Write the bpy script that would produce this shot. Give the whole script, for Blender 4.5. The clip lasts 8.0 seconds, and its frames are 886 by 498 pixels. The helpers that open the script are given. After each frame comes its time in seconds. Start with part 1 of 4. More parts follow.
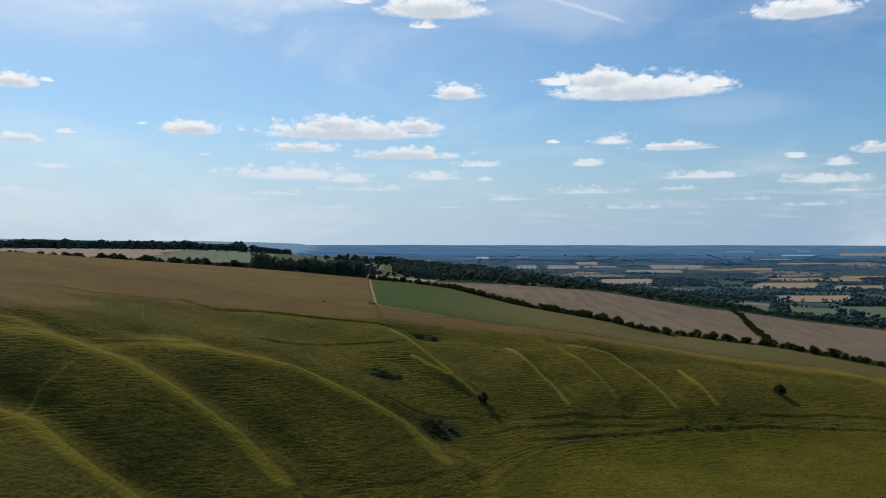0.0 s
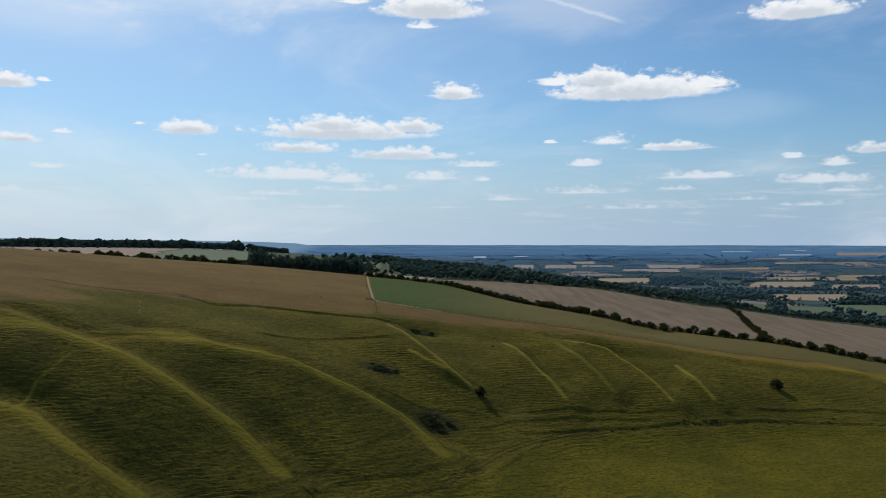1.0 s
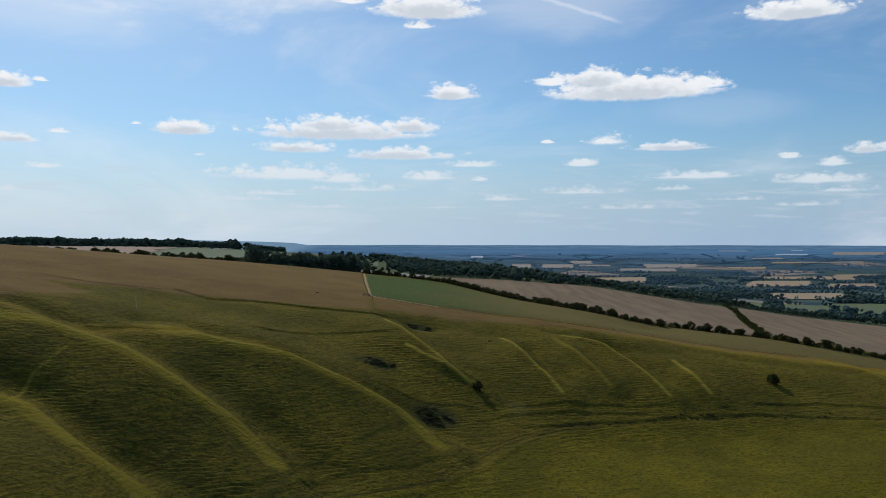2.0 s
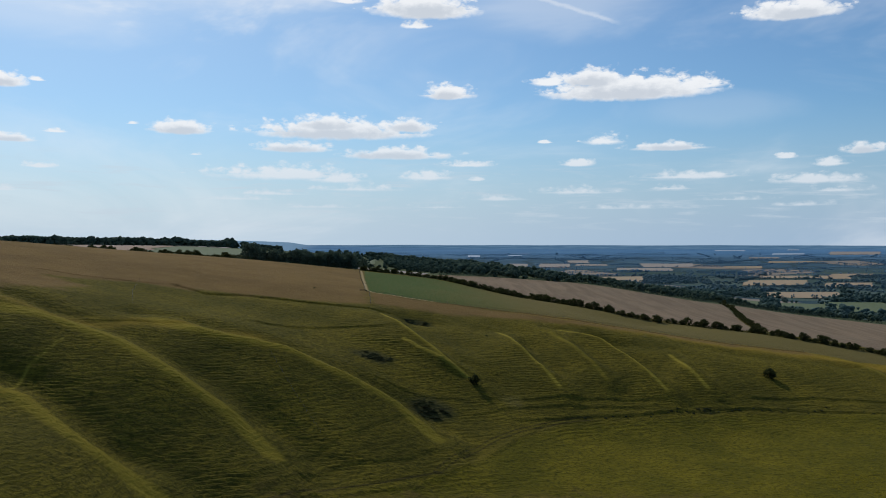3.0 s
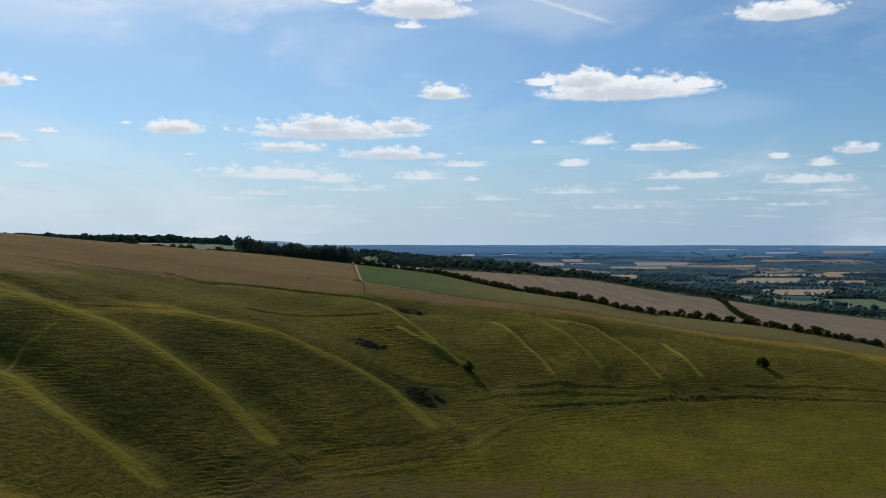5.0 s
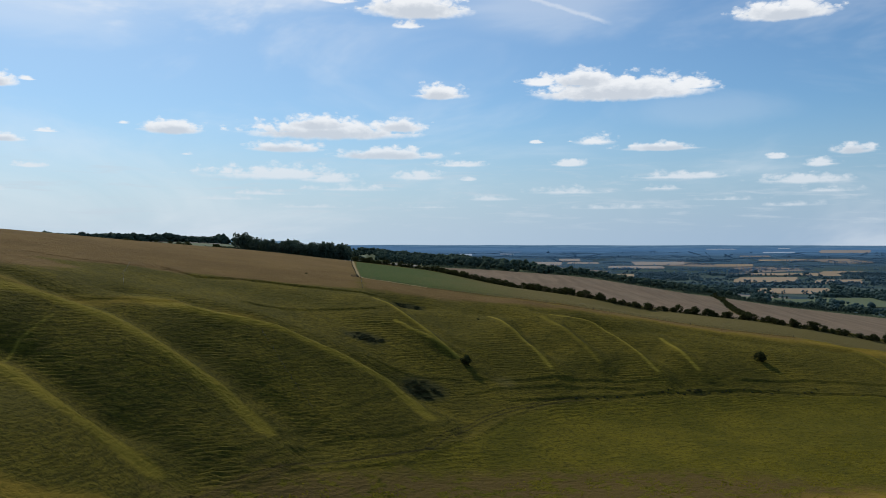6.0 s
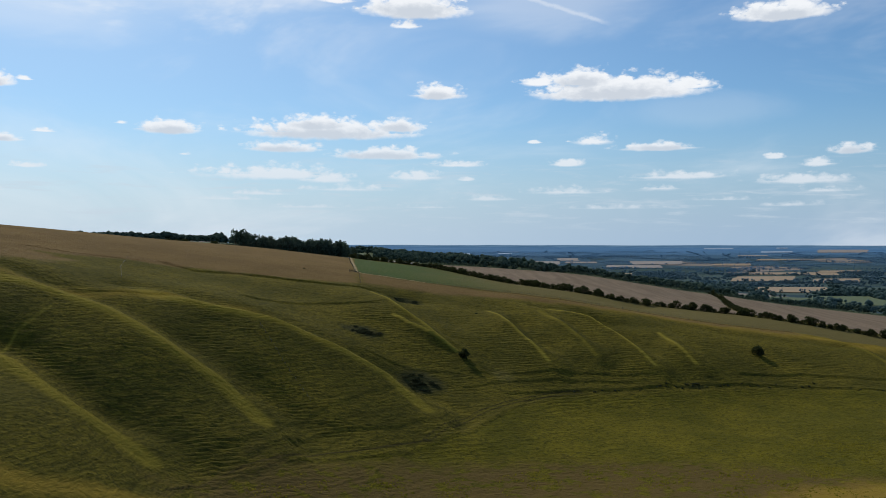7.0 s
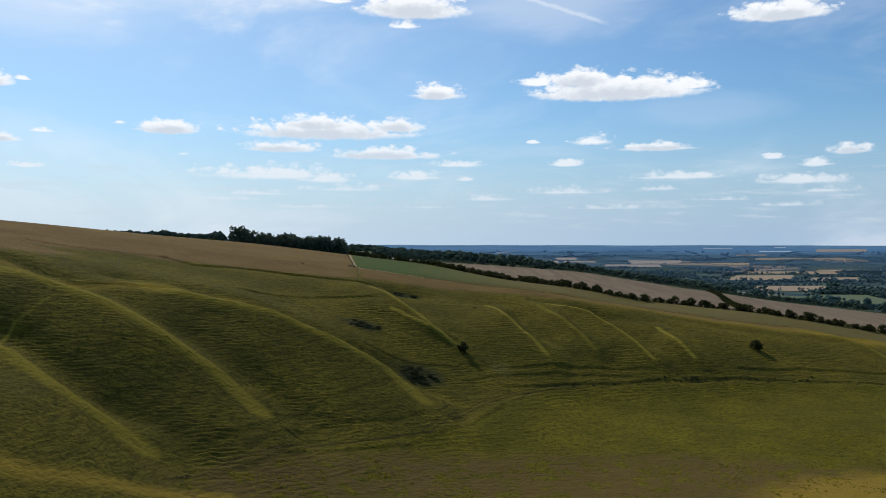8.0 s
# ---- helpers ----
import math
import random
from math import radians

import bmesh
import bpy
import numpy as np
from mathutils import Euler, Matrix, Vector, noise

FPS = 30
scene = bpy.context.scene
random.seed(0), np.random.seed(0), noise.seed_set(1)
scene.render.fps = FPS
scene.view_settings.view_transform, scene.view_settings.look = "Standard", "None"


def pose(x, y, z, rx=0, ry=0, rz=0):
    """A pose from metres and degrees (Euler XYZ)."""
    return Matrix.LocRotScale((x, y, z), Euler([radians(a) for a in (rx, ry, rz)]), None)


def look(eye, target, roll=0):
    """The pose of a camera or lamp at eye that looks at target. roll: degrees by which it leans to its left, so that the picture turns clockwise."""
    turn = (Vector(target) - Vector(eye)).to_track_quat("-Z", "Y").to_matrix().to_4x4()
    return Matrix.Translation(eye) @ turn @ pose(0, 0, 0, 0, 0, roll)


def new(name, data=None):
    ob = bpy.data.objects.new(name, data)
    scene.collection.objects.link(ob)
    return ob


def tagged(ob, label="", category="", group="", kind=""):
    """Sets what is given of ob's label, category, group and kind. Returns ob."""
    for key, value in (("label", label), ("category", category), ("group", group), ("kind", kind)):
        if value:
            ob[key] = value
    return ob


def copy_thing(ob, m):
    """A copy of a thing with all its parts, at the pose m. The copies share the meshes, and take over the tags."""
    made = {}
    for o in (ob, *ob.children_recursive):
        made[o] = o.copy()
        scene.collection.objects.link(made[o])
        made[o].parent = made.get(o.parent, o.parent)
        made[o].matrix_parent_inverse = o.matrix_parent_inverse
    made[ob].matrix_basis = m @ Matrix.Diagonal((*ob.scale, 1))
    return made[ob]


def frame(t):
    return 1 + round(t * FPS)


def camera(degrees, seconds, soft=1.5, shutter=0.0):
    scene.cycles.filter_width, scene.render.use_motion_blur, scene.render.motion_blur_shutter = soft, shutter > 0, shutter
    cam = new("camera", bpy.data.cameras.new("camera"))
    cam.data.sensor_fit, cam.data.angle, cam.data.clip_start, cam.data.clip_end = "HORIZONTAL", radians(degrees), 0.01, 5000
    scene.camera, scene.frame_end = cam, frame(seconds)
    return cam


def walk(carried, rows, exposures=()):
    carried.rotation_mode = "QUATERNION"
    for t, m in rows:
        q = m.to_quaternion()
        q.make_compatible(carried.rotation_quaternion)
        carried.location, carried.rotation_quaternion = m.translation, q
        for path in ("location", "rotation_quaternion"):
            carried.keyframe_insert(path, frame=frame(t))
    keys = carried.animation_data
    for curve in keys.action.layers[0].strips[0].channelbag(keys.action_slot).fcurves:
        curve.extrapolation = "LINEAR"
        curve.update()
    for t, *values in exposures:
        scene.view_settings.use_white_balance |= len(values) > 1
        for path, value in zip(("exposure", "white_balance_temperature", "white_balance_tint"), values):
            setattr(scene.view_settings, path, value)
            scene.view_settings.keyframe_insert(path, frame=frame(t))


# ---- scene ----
cam = camera(54.0, 8.0, soft=0.9)
walk(cam, [
    (0.0, pose(0.00, 0.00, 74.00, 89.425, 0, 0.000)),
    (0.5, pose(0.01, -0.03, 72.84, 89.425, 0, -0.085)),
    (1.0, pose(0.02, -0.06, 71.66, 89.425, 0, -0.175)),
    (1.5, pose(0.04, -0.10, 70.46, 89.425, 0, -0.270)),
    (3.0, pose(0.07, -0.20, 66.81, 89.425, 0, -0.567)),
    (3.5, pose(0.09, -0.24, 65.57, 89.425, 0, -0.666)),
    (4.0, pose(0.10, -0.28, 64.31, 89.425, 0, -0.763)),
    (4.5, pose(0.12, -0.32, 63.05, 89.425, 0, -0.857)),
    (6.0, pose(0.16, -0.45, 59.21, 89.425, 0, -1.106)),
    (6.5, pose(0.18, -0.49, 57.92, 89.425, 0, -1.174)),
    (7.0, pose(0.19, -0.54, 56.62, 89.425, 0, -1.232)),
    (7.5, pose(0.21, -0.59, 55.31, 89.425, 0, -1.280)),
    (8.0, pose(0.23, -0.64, 54.00, 89.425, 0, -1.315)),
], exposures=((0.0, -0.10), (4.0, -0.11), (6.5, -0.10), (8.0, 0.03)))

# ---- light ----
SUN_AZ = radians(-30)      # from straight ahead, towards the left
SUN_EL = radians(40.2)
SUN_DIR = Vector((math.sin(SUN_AZ) * math.cos(SUN_EL), math.cos(SUN_AZ) * math.cos(SUN_EL), math.sin(SUN_EL)))
sun = new("sun", bpy.data.lights.new("sun", "SUN"))
sun.data.energy, sun.data.angle, sun.data.color = 2.7, radians(0.6), (1.0, 0.93, 0.82)
sun.matrix_world = look((0, 0, 400), Vector((0, 0, 400)) - SUN_DIR)


class Nodes:
    """Short hand for a node tree."""

    def __init__(self, tree):
        self.t = tree
        tree.nodes.clear()

    def add(self, kind, out=0, **inputs):
        return self.fill(self.t.nodes.new(kind), inputs).outputs[out]

    def fill(self, n, inputs):
        for key, value in inputs.items():
            sock = n.inputs[int(key[1:])] if key[0] == "i" and key[1:].isdigit() else n.inputs[key.replace("_", " ")]
            self.put(sock, value)
        return n

    def put(self, sock, value):
        if isinstance(value, bpy.types.NodeSocket):
            self.t.links.new(value, sock)
        else:
            sock.default_value = value

    def math(self, op, a, b=0.0, c=0.0, clamp=False):
        n = self.t.nodes.new("ShaderNodeMath")
        n.operation, n.use_clamp = op, clamp
        return self.fill(n, {"i0": a, "i1": b, "i2": c}).outputs[0]

    def vec(self, op, a, b=(0, 0, 0)):
        n = self.t.nodes.new("ShaderNodeVectorMath")
        n.operation = op
        return self.fill(n, {"i0": a, "i1": b}).outputs[0]

    def noise(self, vector, scale, detail=4.0, rough=0.55, distortion=0.0, out=0):
        return self.add("ShaderNodeTexNoise", out, Vector=vector, Scale=scale, Detail=detail, Roughness=rough, Distortion=distortion)

    def step(self, value, lo, hi, a=0.0, b=1.0):
        n = self.t.nodes.new("ShaderNodeMapRange")
        n.interpolation_type = "SMOOTHSTEP"
        return self.fill(n, {"i0": value, "i1": lo, "i2": hi, "i3": a, "i4": b}).outputs[0]

    def mix(self, fac, a, b, blend="MIX"):
        n = self.t.nodes.new("ShaderNodeMix")
        n.data_type, n.blend_type = "RGBA", blend
        for sock, value in ((n.inputs[0], fac), (n.inputs[6], a), (n.inputs[7], b)):
            self.put(sock, (*value, 1.0) if isinstance(value, tuple) and len(value) == 3 else value)
        return n.outputs[2]


def build_sky():
    """Clear sky with haze towards the horizon and flocks of fair-weather cumulus."""
    world = bpy.data.worlds.new("sky")
    scene.world = world
    world.use_nodes = True
    n = Nodes(world.node_tree)
    way = n.add("ShaderNodeTexCoord")           # generated: the direction looked in
    air = n.t.nodes.new("ShaderNodeTexSky")
    air.sky_type, air.sun_disc, air.sun_elevation, air.sun_rotation = "NISHITA", False, SUN_EL, SUN_AZ
    air.air_density, air.dust_density, air.ozone_density, air.altitude = 1.0, 0.3, 3.0, 200.0
    sky = air.outputs[0]
    sep = n.t.nodes.new("ShaderNodeSeparateXYZ")
    n.put(sep.inputs[0], way)
    x, y, z = sep.outputs
    # plan of the sky: degrees to the right of straight ahead, and degrees up
    az = n.math("MULTIPLY", n.math("ARCTAN2", x, y), 57.29578)
    el = n.math("MULTIPLY", n.math("ARCSINE", z), 57.29578)
    low = n.step(el, 9.0, -0.6)
    base = n.vec("MULTIPLY", sky, SKY_GAIN)
    # the air whitens round the sun
    near = n.t.nodes.new("ShaderNodeVectorMath")
    near.operation = "DOT_PRODUCT"
    n.fill(near, {"i0": way, "i1": tuple(SUN_DIR)})
    glow = n.math("MULTIPLY", n.math("POWER", n.math("MAXIMUM", near.outputs[1], 0.0), 6.0), GLOW)
    base = n.mix(glow, base, (0.74, 0.93, 1.12))
    haze = n.mix(low, base, n.mix(n.step(az, -22.0, 30.0), HAZE, HAZE_RIGHT))
    # billows
    comb = n.t.nodes.new("ShaderNodeCombineXYZ")
    n.put(comb.inputs[0], az)
    n.put(comb.inputs[1], n.math("MULTIPLY", el, 1.7))
    uv = comb.outputs[0]
    warp = n.noise(uv, 0.9, 6.0, 0.6)
    fine = n.noise(uv, 3.0, 5.0, 0.6)
    bent = n.vec("ADD", uv, n.vec("MULTIPLY", n.noise(uv, 1.6, 4.0, 0.6, 0.0, 1), (0.7, 0.7, 0.0)))
    puff = n.math("ADD", n.math("MULTIPLY", n.math("SUBTRACT", 0.42, n.add("ShaderNodeTexVoronoi", 0, Vector=bent, Scale=1.15)), 0.75),
                  n.math("MULTIPLY", n.math("SUBTRACT", 0.42, n.add("ShaderNodeTexVoronoi", 0, Vector=bent, Scale=2.9)), 0.30))
    rag = n.math("ADD", n.math("MULTIPLY", n.math("SUBTRACT", warp, 0.5), 1.0), n.math("MULTIPLY_ADD", n.math("SUBTRACT", fine, 0.5), 0.45, puff))
    cover = under = None
    for ca, ce, wa, we, soft in CLOUDS:
        u = n.math("DIVIDE", n.math("SUBTRACT", az, ca), wa)
        below = n.math("LESS_THAN", el, ce)
        v = n.math("DIVIDE", n.math("SUBTRACT", el, ce), n.math("MULTIPLY_ADD", below, -0.55 * we, we))
        d = n.math("SQRT", n.math("MULTIPLY_ADD", u, u, n.math("MULTIPLY", v, v)))
        c = n.math("MULTIPLY_ADD", n.math("SUBTRACT", 1.0, d), 1.5 * soft, n.math("MULTIPLY", rag, n.math("MULTIPLY_ADD", below, -1.0, 1.55)))
        cover = c if cover is None else n.math("MAXIMUM", cover, c)
        if soft >= 1.1:      # the shaded underside
            u = n.math("DIVIDE", n.math("SUBTRACT", az, ca - 0.05 * wa), 0.85 * wa)
            v = n.math("DIVIDE", n.math("SUBTRACT", el, ce - 0.12 * we), 0.52 * we)
            d = n.math("SUBTRACT", 1.0, n.math("SQRT", n.math("MULTIPLY_ADD", u, u, n.math("MULTIPLY", v, v))))
            under = d if under is None else n.math("MAXIMUM", under, d)
    thick = n.math("ADD", cover, 0.27)
    mask = n.step(thick, -0.02, n.math("MULTIPLY_ADD", low, 0.5, 0.85))
    # a thin veil of high cloud
    veil_uv = n.t.nodes.new("ShaderNodeCombineXYZ")
    n.put(veil_uv.inputs[0], n.math("MULTIPLY", az, 0.35))
    n.put(veil_uv.inputs[1], el)
    veil_noise = n.noise(veil_uv.outputs[0], 0.16, 5.0, 0.6, 0.6)
    veil = n.math("MULTIPLY", n.step(veil_noise, 0.45, 0.8), 0.4)
    shade = n.step(n.math("ADD", under, n.math("MULTIPLY", n.math("SUBTRACT", warp, 0.5), 1.6)), -0.25, 0.75)
    white = n.mix(n.math("MULTIPLY", shade, CLOUD_SHADE), CLOUD_WHITE, CLOUD_GREY)
    white = n.mix(n.math("MULTIPLY", low, 0.8), white, HAZE_CLOUD)
    mask = n.math("MULTIPLY", mask, n.math("MULTIPLY_ADD", low, -0.35, 1.0))
    col = n.mix(veil, haze, CLOUD_WHITE)
    # a bright sheet of thin cloud under the sun, and faint layers towards the horizon
    for ca, ce, wa, we, most in ((-17.0, 16.6, 15.0, 3.4, 0.75), (-24.0, 13.5, 9.0, 2.0, 0.25), (17.5, 8.2, 5.5, 1.2, 0.12), (8.0, 15.2, 9.0, 2.6, 0.3)):
        u = n.math("DIVIDE", n.math("SUBTRACT", az, ca), wa)
        v = n.math("DIVIDE", n.math("SUBTRACT", el, ce), we)
        d = n.math("SQRT", n.math("MULTIPLY_ADD", u, u, n.math("MULTIPLY", v, v)))
        d = n.math("ADD", d, n.math("MULTIPLY", n.math("SUBTRACT", veil_noise, 0.5), 2.6))
        col = n.mix(n.math("MULTIPLY", n.step(d, 1.0, 0.1), most), col, CLOUD_WHITE)
    layer_uv = n.t.nodes.new("ShaderNodeCombineXYZ")
    n.put(layer_uv.inputs[0], n.math("MULTIPLY", az, 0.22))
    n.put(layer_uv.inputs[1], n.math("MULTIPLY", el, 1.9))
    layer = n.noise(layer_uv.outputs[0], 1.0, 5.0, 0.62, 0.3)
    layer = n.math("MULTIPLY", n.step(layer, 0.50, 0.72), n.math("MULTIPLY", n.step(el, 0.2, 1.5), n.step(el, 6.5, 3.0)))
    col = n.mix(n.math("MULTIPLY", layer, 0.6), col, HAZE_CLOUD)
    # an old vapour trail
    off = n.math("SUBTRACT", el, n.math("MULTIPLY_ADD", n.math("SUBTRACT", az, 6.7), -0.33, 15.5))
    off = n.math("ADD", off, n.math("MULTIPLY", n.math("SUBTRACT", warp, 0.5), 0.5))
    trail = n.math("MULTIPLY", n.step(n.math("ABSOLUTE", off), 0.22, 0.02), n.math("MULTIPLY", n.step(az, 4.0, 7.0), n.step(az, 12.4, 11.0)))
    col = n.mix(n.math("MULTIPLY", trail, 0.33), col, CLOUD_WHITE)
    col = n.mix(mask, col, white)
    # the farthest country, too far to shift, painted into the sky in haze blue
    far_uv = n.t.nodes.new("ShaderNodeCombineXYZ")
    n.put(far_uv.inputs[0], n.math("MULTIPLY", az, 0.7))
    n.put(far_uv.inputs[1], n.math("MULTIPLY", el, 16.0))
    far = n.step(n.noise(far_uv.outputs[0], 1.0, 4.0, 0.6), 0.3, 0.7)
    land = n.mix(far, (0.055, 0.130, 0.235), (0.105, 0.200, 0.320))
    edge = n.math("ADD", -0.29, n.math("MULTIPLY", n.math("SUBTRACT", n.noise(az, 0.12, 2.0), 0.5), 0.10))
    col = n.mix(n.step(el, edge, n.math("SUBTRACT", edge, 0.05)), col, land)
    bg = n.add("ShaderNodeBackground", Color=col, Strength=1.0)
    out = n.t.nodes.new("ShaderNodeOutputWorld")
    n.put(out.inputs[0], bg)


SKY_GAIN = (0.0595, 0.081, 0.0955)
GLOW = 0.62
HAZE = (0.56, 0.69, 0.81)
HAZE_RIGHT = (0.36, 0.50, 0.67)
CLOUD_WHITE = (0.93, 0.96, 1.0)
CLOUD_GREY = (0.50, 0.57, 0.67)
HAZE_CLOUD = (0.60, 0.70, 0.80)
CLOUD_SHADE = 0.68
# middle (right, up), half width and half height in degrees, firmness
CLOUDS_HIGH = (
    (12.65, 9.47, 5.82, 1.27, 1.3),
    (10.33, 10.25, 2.16, 0.92, 1.2),
    (7.43, 10.19, 1.24, 0.57, 0.9),
    (16.65, 9.71, 2.05, 0.62, 1),
    (0.89, 9.48, 1.86, 0.72, 1.2),
    (-6.07, 6.97, 6.04, 1.02, 1.2),
    (-1.56, 7.37, 1.56, 0.80, 1.1),
    (-6.99, 7.47, 2.27, 0.72, 1.1),
    (-9.18, 5.91, 2.54, 0.54, 1.1),
    (-2.38, 5.54, 3.78, 0.63, 1.2),
    (-16.24, 6.94, 2.12, 0.67, 1.2),
    (-26.30, 9.26, 1.43, 0.71, 1.2),
    (-24.39, 9.51, 0.55, 0.20, 0.7),
    (-25.92, 5.98, 1.65, 0.43, 1.2),
    (-23.47, 6.54, 0.78, 0.20, 0.9),
    (-24.31, 4.45, 0.93, 0.28, 0.9),
    (-9.73, 4.23, 4.87, 0.77, 0.9),
)
CLOUDS_MID = (
    (-6.45, 3.97, 2.20, 0.57, 0.8),
    (-0.52, 4.14, 1.78, 0.47, 0.9),
    (2.27, 4.95, 1.67, 0.36, 0.8),
    (2.75, 3.99, 0.52, 0.26, 0.8),
    (15.11, 5.88, 2.60, 0.46, 1.1),
    (11.05, 6.38, 1.29, 0.54, 0.8),
    (9.33, 4.96, 1.16, 0.46, 1),
    (7.25, 6.37, 0.51, 0.15, 0.8),
    (16.32, 4.05, 3.15, 0.40, 0.9),
    (15.29, 3.32, 1.25, 0.30, 0.7),
    (23.54, 3.66, 2.88, 0.52, 0.9),
    (24.62, 4.64, 1.08, 0.42, 0.9),
    (26.44, 5.36, 1.25, 0.53, 1.1),
    (22.11, 5.10, 0.64, 0.27, 0.9),
    (24.94, 3.02, 1.84, 0.24, 0.6),
    (-0.52, 14.79, 3.78, 1.32, 1.3),
    (-1.19, 13.81, 1.04, 0.42, 0.9),
)
CLOUDS_LOW = (
    (-5.70, 15.27, 1.29, 0.41, 0.9),
    (22.56, 13.64, 3.04, 0.97, 1.3),
    (4.31, 2.72, 2.03, 0.31, 0.7),
    (9.26, 3.14, 2.72, 0.36, 0.7),
    (-4.97, 3.35, 2.95, 0.36, 0.6),
    (-10.45, 3.02, 2.23, 0.26, 0.6),
    (-26.24, 3.02, 0.90, 0.23, 0.7),
    (19.19, 2.58, 1.99, 0.20, 0.5),
    (0.22, 2.18, 1.86, 0.21, 0.5),
    (-15.32, 5.45, 0.42, 0.18, 0.7),
    (-19.11, 7.22, 0.40, 0.14, 0.7),
    (-12.59, 2.67, 2.48, 0.20, 0.5),
    (12.31, 2.09, 2.84, 0.20, 0.5),
    (23.08, 2.17, 2.20, 0.19, 0.5),
    (-7.55, 2.19, 2.56, 0.21, 0.5),
)
CLOUDS = CLOUDS_HIGH + CLOUDS_MID + CLOUDS_LOW
build_sky()

# ---- materials ----


def material(name):
    m = bpy.data.materials.new(name)
    m.use_nodes = True
    return m, Nodes(m.node_tree)


def finish(n, colour, rough=0.9, height=None, strength=0.5, distance=1.0, spec=0.2):
    kw = {}
    if height is not None:
        kw["Normal"] = n.add("ShaderNodeBump", Strength=strength, Distance=distance, Height=height)
    b = n.add("ShaderNodeBsdfPrincipled", Base_Color=colour, Roughness=rough, Specular_IOR_Level=spec, **kw)
    out = n.t.nodes.new("ShaderNodeOutputMaterial")
    n.put(out.inputs[0], b)


def ground_material():
    m, n = material("downland")
    pos = n.add("ShaderNodeNewGeometry")

    def attr(name):
        a = n.t.nodes.new("ShaderNodeAttribute")
        a.attribute_name = name
        return a.outputs[2]

    sep = n.t.nodes.new("ShaderNodeSeparateXYZ")
    n.put(sep.inputs[0], pos)
    # trodden terraces run along the slope, so their pattern is tight in height and long in plan
    terrace = n.noise(n.vec("MULTIPLY", pos, (0.20, 0.20, 1.6)), 1.0, 4.0, 0.62, 0.3)
    tuft = n.noise(n.vec("MULTIPLY", pos, (0.75, 1.0, 1.0)), 0.95, 4.0, 0.75)
    patch = n.noise(pos, 0.035, 5.0, 0.6)
    broad = n.noise(pos, 0.012, 3.0, 0.5)
    grass = n.mix(n.step(patch, 0.33, 0.68), (0.100, 0.086, 0.013), (0.156, 0.124, 0.016))
    meadow = n.mix(n.step(n.noise(pos, 0.05, 5.0, 0.65), 0.35, 0.68), (0.102, 0.092, 0.010), (0.152, 0.126, 0.012))
    grass = n.mix(n.step(n.math("ADD", attr("meadow"), n.math("MULTIPLY", n.math("SUBTRACT", tuft, 0.5), 6.0)), -2.0, 3.0), grass, meadow)
    # dark ribs: shade of the terrace risers painted into the grass colour
    rib_shade = n.math("MULTIPLY", n.step(terrace, 0.53, 0.44), attr("steep"))
    grass = n.mix(n.math("MULTIPLY", rib_shade, 0.42), grass, (0.036, 0.033, 0.008))
    grass = n.mix(n.step(tuft, 0.47, 0.62, 0.0, 0.75), grass, (0.048, 0.045, 0.009))
    # crests painted paler: yellow dry grass, with the sunlight they catch put in
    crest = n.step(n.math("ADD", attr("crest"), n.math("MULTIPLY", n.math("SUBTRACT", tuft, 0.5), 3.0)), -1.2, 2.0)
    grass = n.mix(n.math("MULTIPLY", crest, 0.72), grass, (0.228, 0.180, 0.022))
    # thin pale lines: one trodden track, and sunlit crest edges painted in
    trod_sunlit = n.step(n.math("ADD", attr("trod_sunlit"), n.math("SUBTRACT", tuft, 0.5)), -0.5, 0.7)
    grass = n.mix(n.math("MULTIPLY", trod_sunlit, 0.8), grass, (0.270, 0.215, 0.030))
    wob = n.math("MULTIPLY", n.math("SUBTRACT", n.noise(pos, 0.08, 4.0, 0.6), 0.5), 14.0)
    small = n.math("MULTIPLY", n.math("SUBTRACT", n.noise(pos, 0.5, 3.0), 0.5), 1.6)
    nettle = n.step(n.math("ADD", attr("nettle"), n.math("ADD", n.math("MULTIPLY", wob, 0.35), n.math("MULTIPLY", small, 1.5))), -1.0, 3.0)
    grass = n.mix(n.math("MULTIPLY", nettle, 0.7), grass, (0.036, 0.040, 0.020))
    # wheel ruts, and the shade under the bank edge painted as a line
    rut_shade = n.step(n.math("ADD", attr("rut_shade"), n.math("MULTIPLY", small, 0.35)), -0.35, 0.35)
    grass = n.mix(n.math("MULTIPLY", rut_shade, 0.85), grass, (0.040, 0.034, 0.012))
    # pasture behind the brow
    grass = n.mix(n.step(attr("beyond"), -4.0, 4.0), grass, n.mix(patch, (0.070, 0.090, 0.045), (0.105, 0.120, 0.062)))
    # worn floor of the coombe
    worn = n.math("MULTIPLY", n.step(n.math("ADD", attr("worn"), n.math("MULTIPLY", wob, 1.5)), -6.0, 10.0), n.step(n.noise(pos, 0.18, 5.0, 0.7), 0.40, 0.50))
    col = n.mix(n.math("MULTIPLY", worn, 0.85), grass, (0.118, 0.079, 0.027))
    # dry grass along the brow
    dry = n.step(n.math("ADD", attr("dry"), wob), -7.0, 7.0)
    col = n.mix(n.math("MULTIPLY", dry, 0.65), col, (0.320, 0.212, 0.030))
    # fields
    rows = n.noise(n.vec("MULTIPLY", pos, (0.9, 0.035, 0.1)), 1.0, 3.0, 0.6)
    stub = n.mix(n.step(n.noise(pos, 0.03, 5.0, 0.6), 0.3, 0.7), (0.156, 0.100, 0.036), (0.204, 0.130, 0.047))
    stub = n.mix(n.math("MULTIPLY", n.step(n.noise(pos, 0.8, 4.0, 0.7), 0.4, 0.7), 0.4), stub, (0.125, 0.085, 0.030))
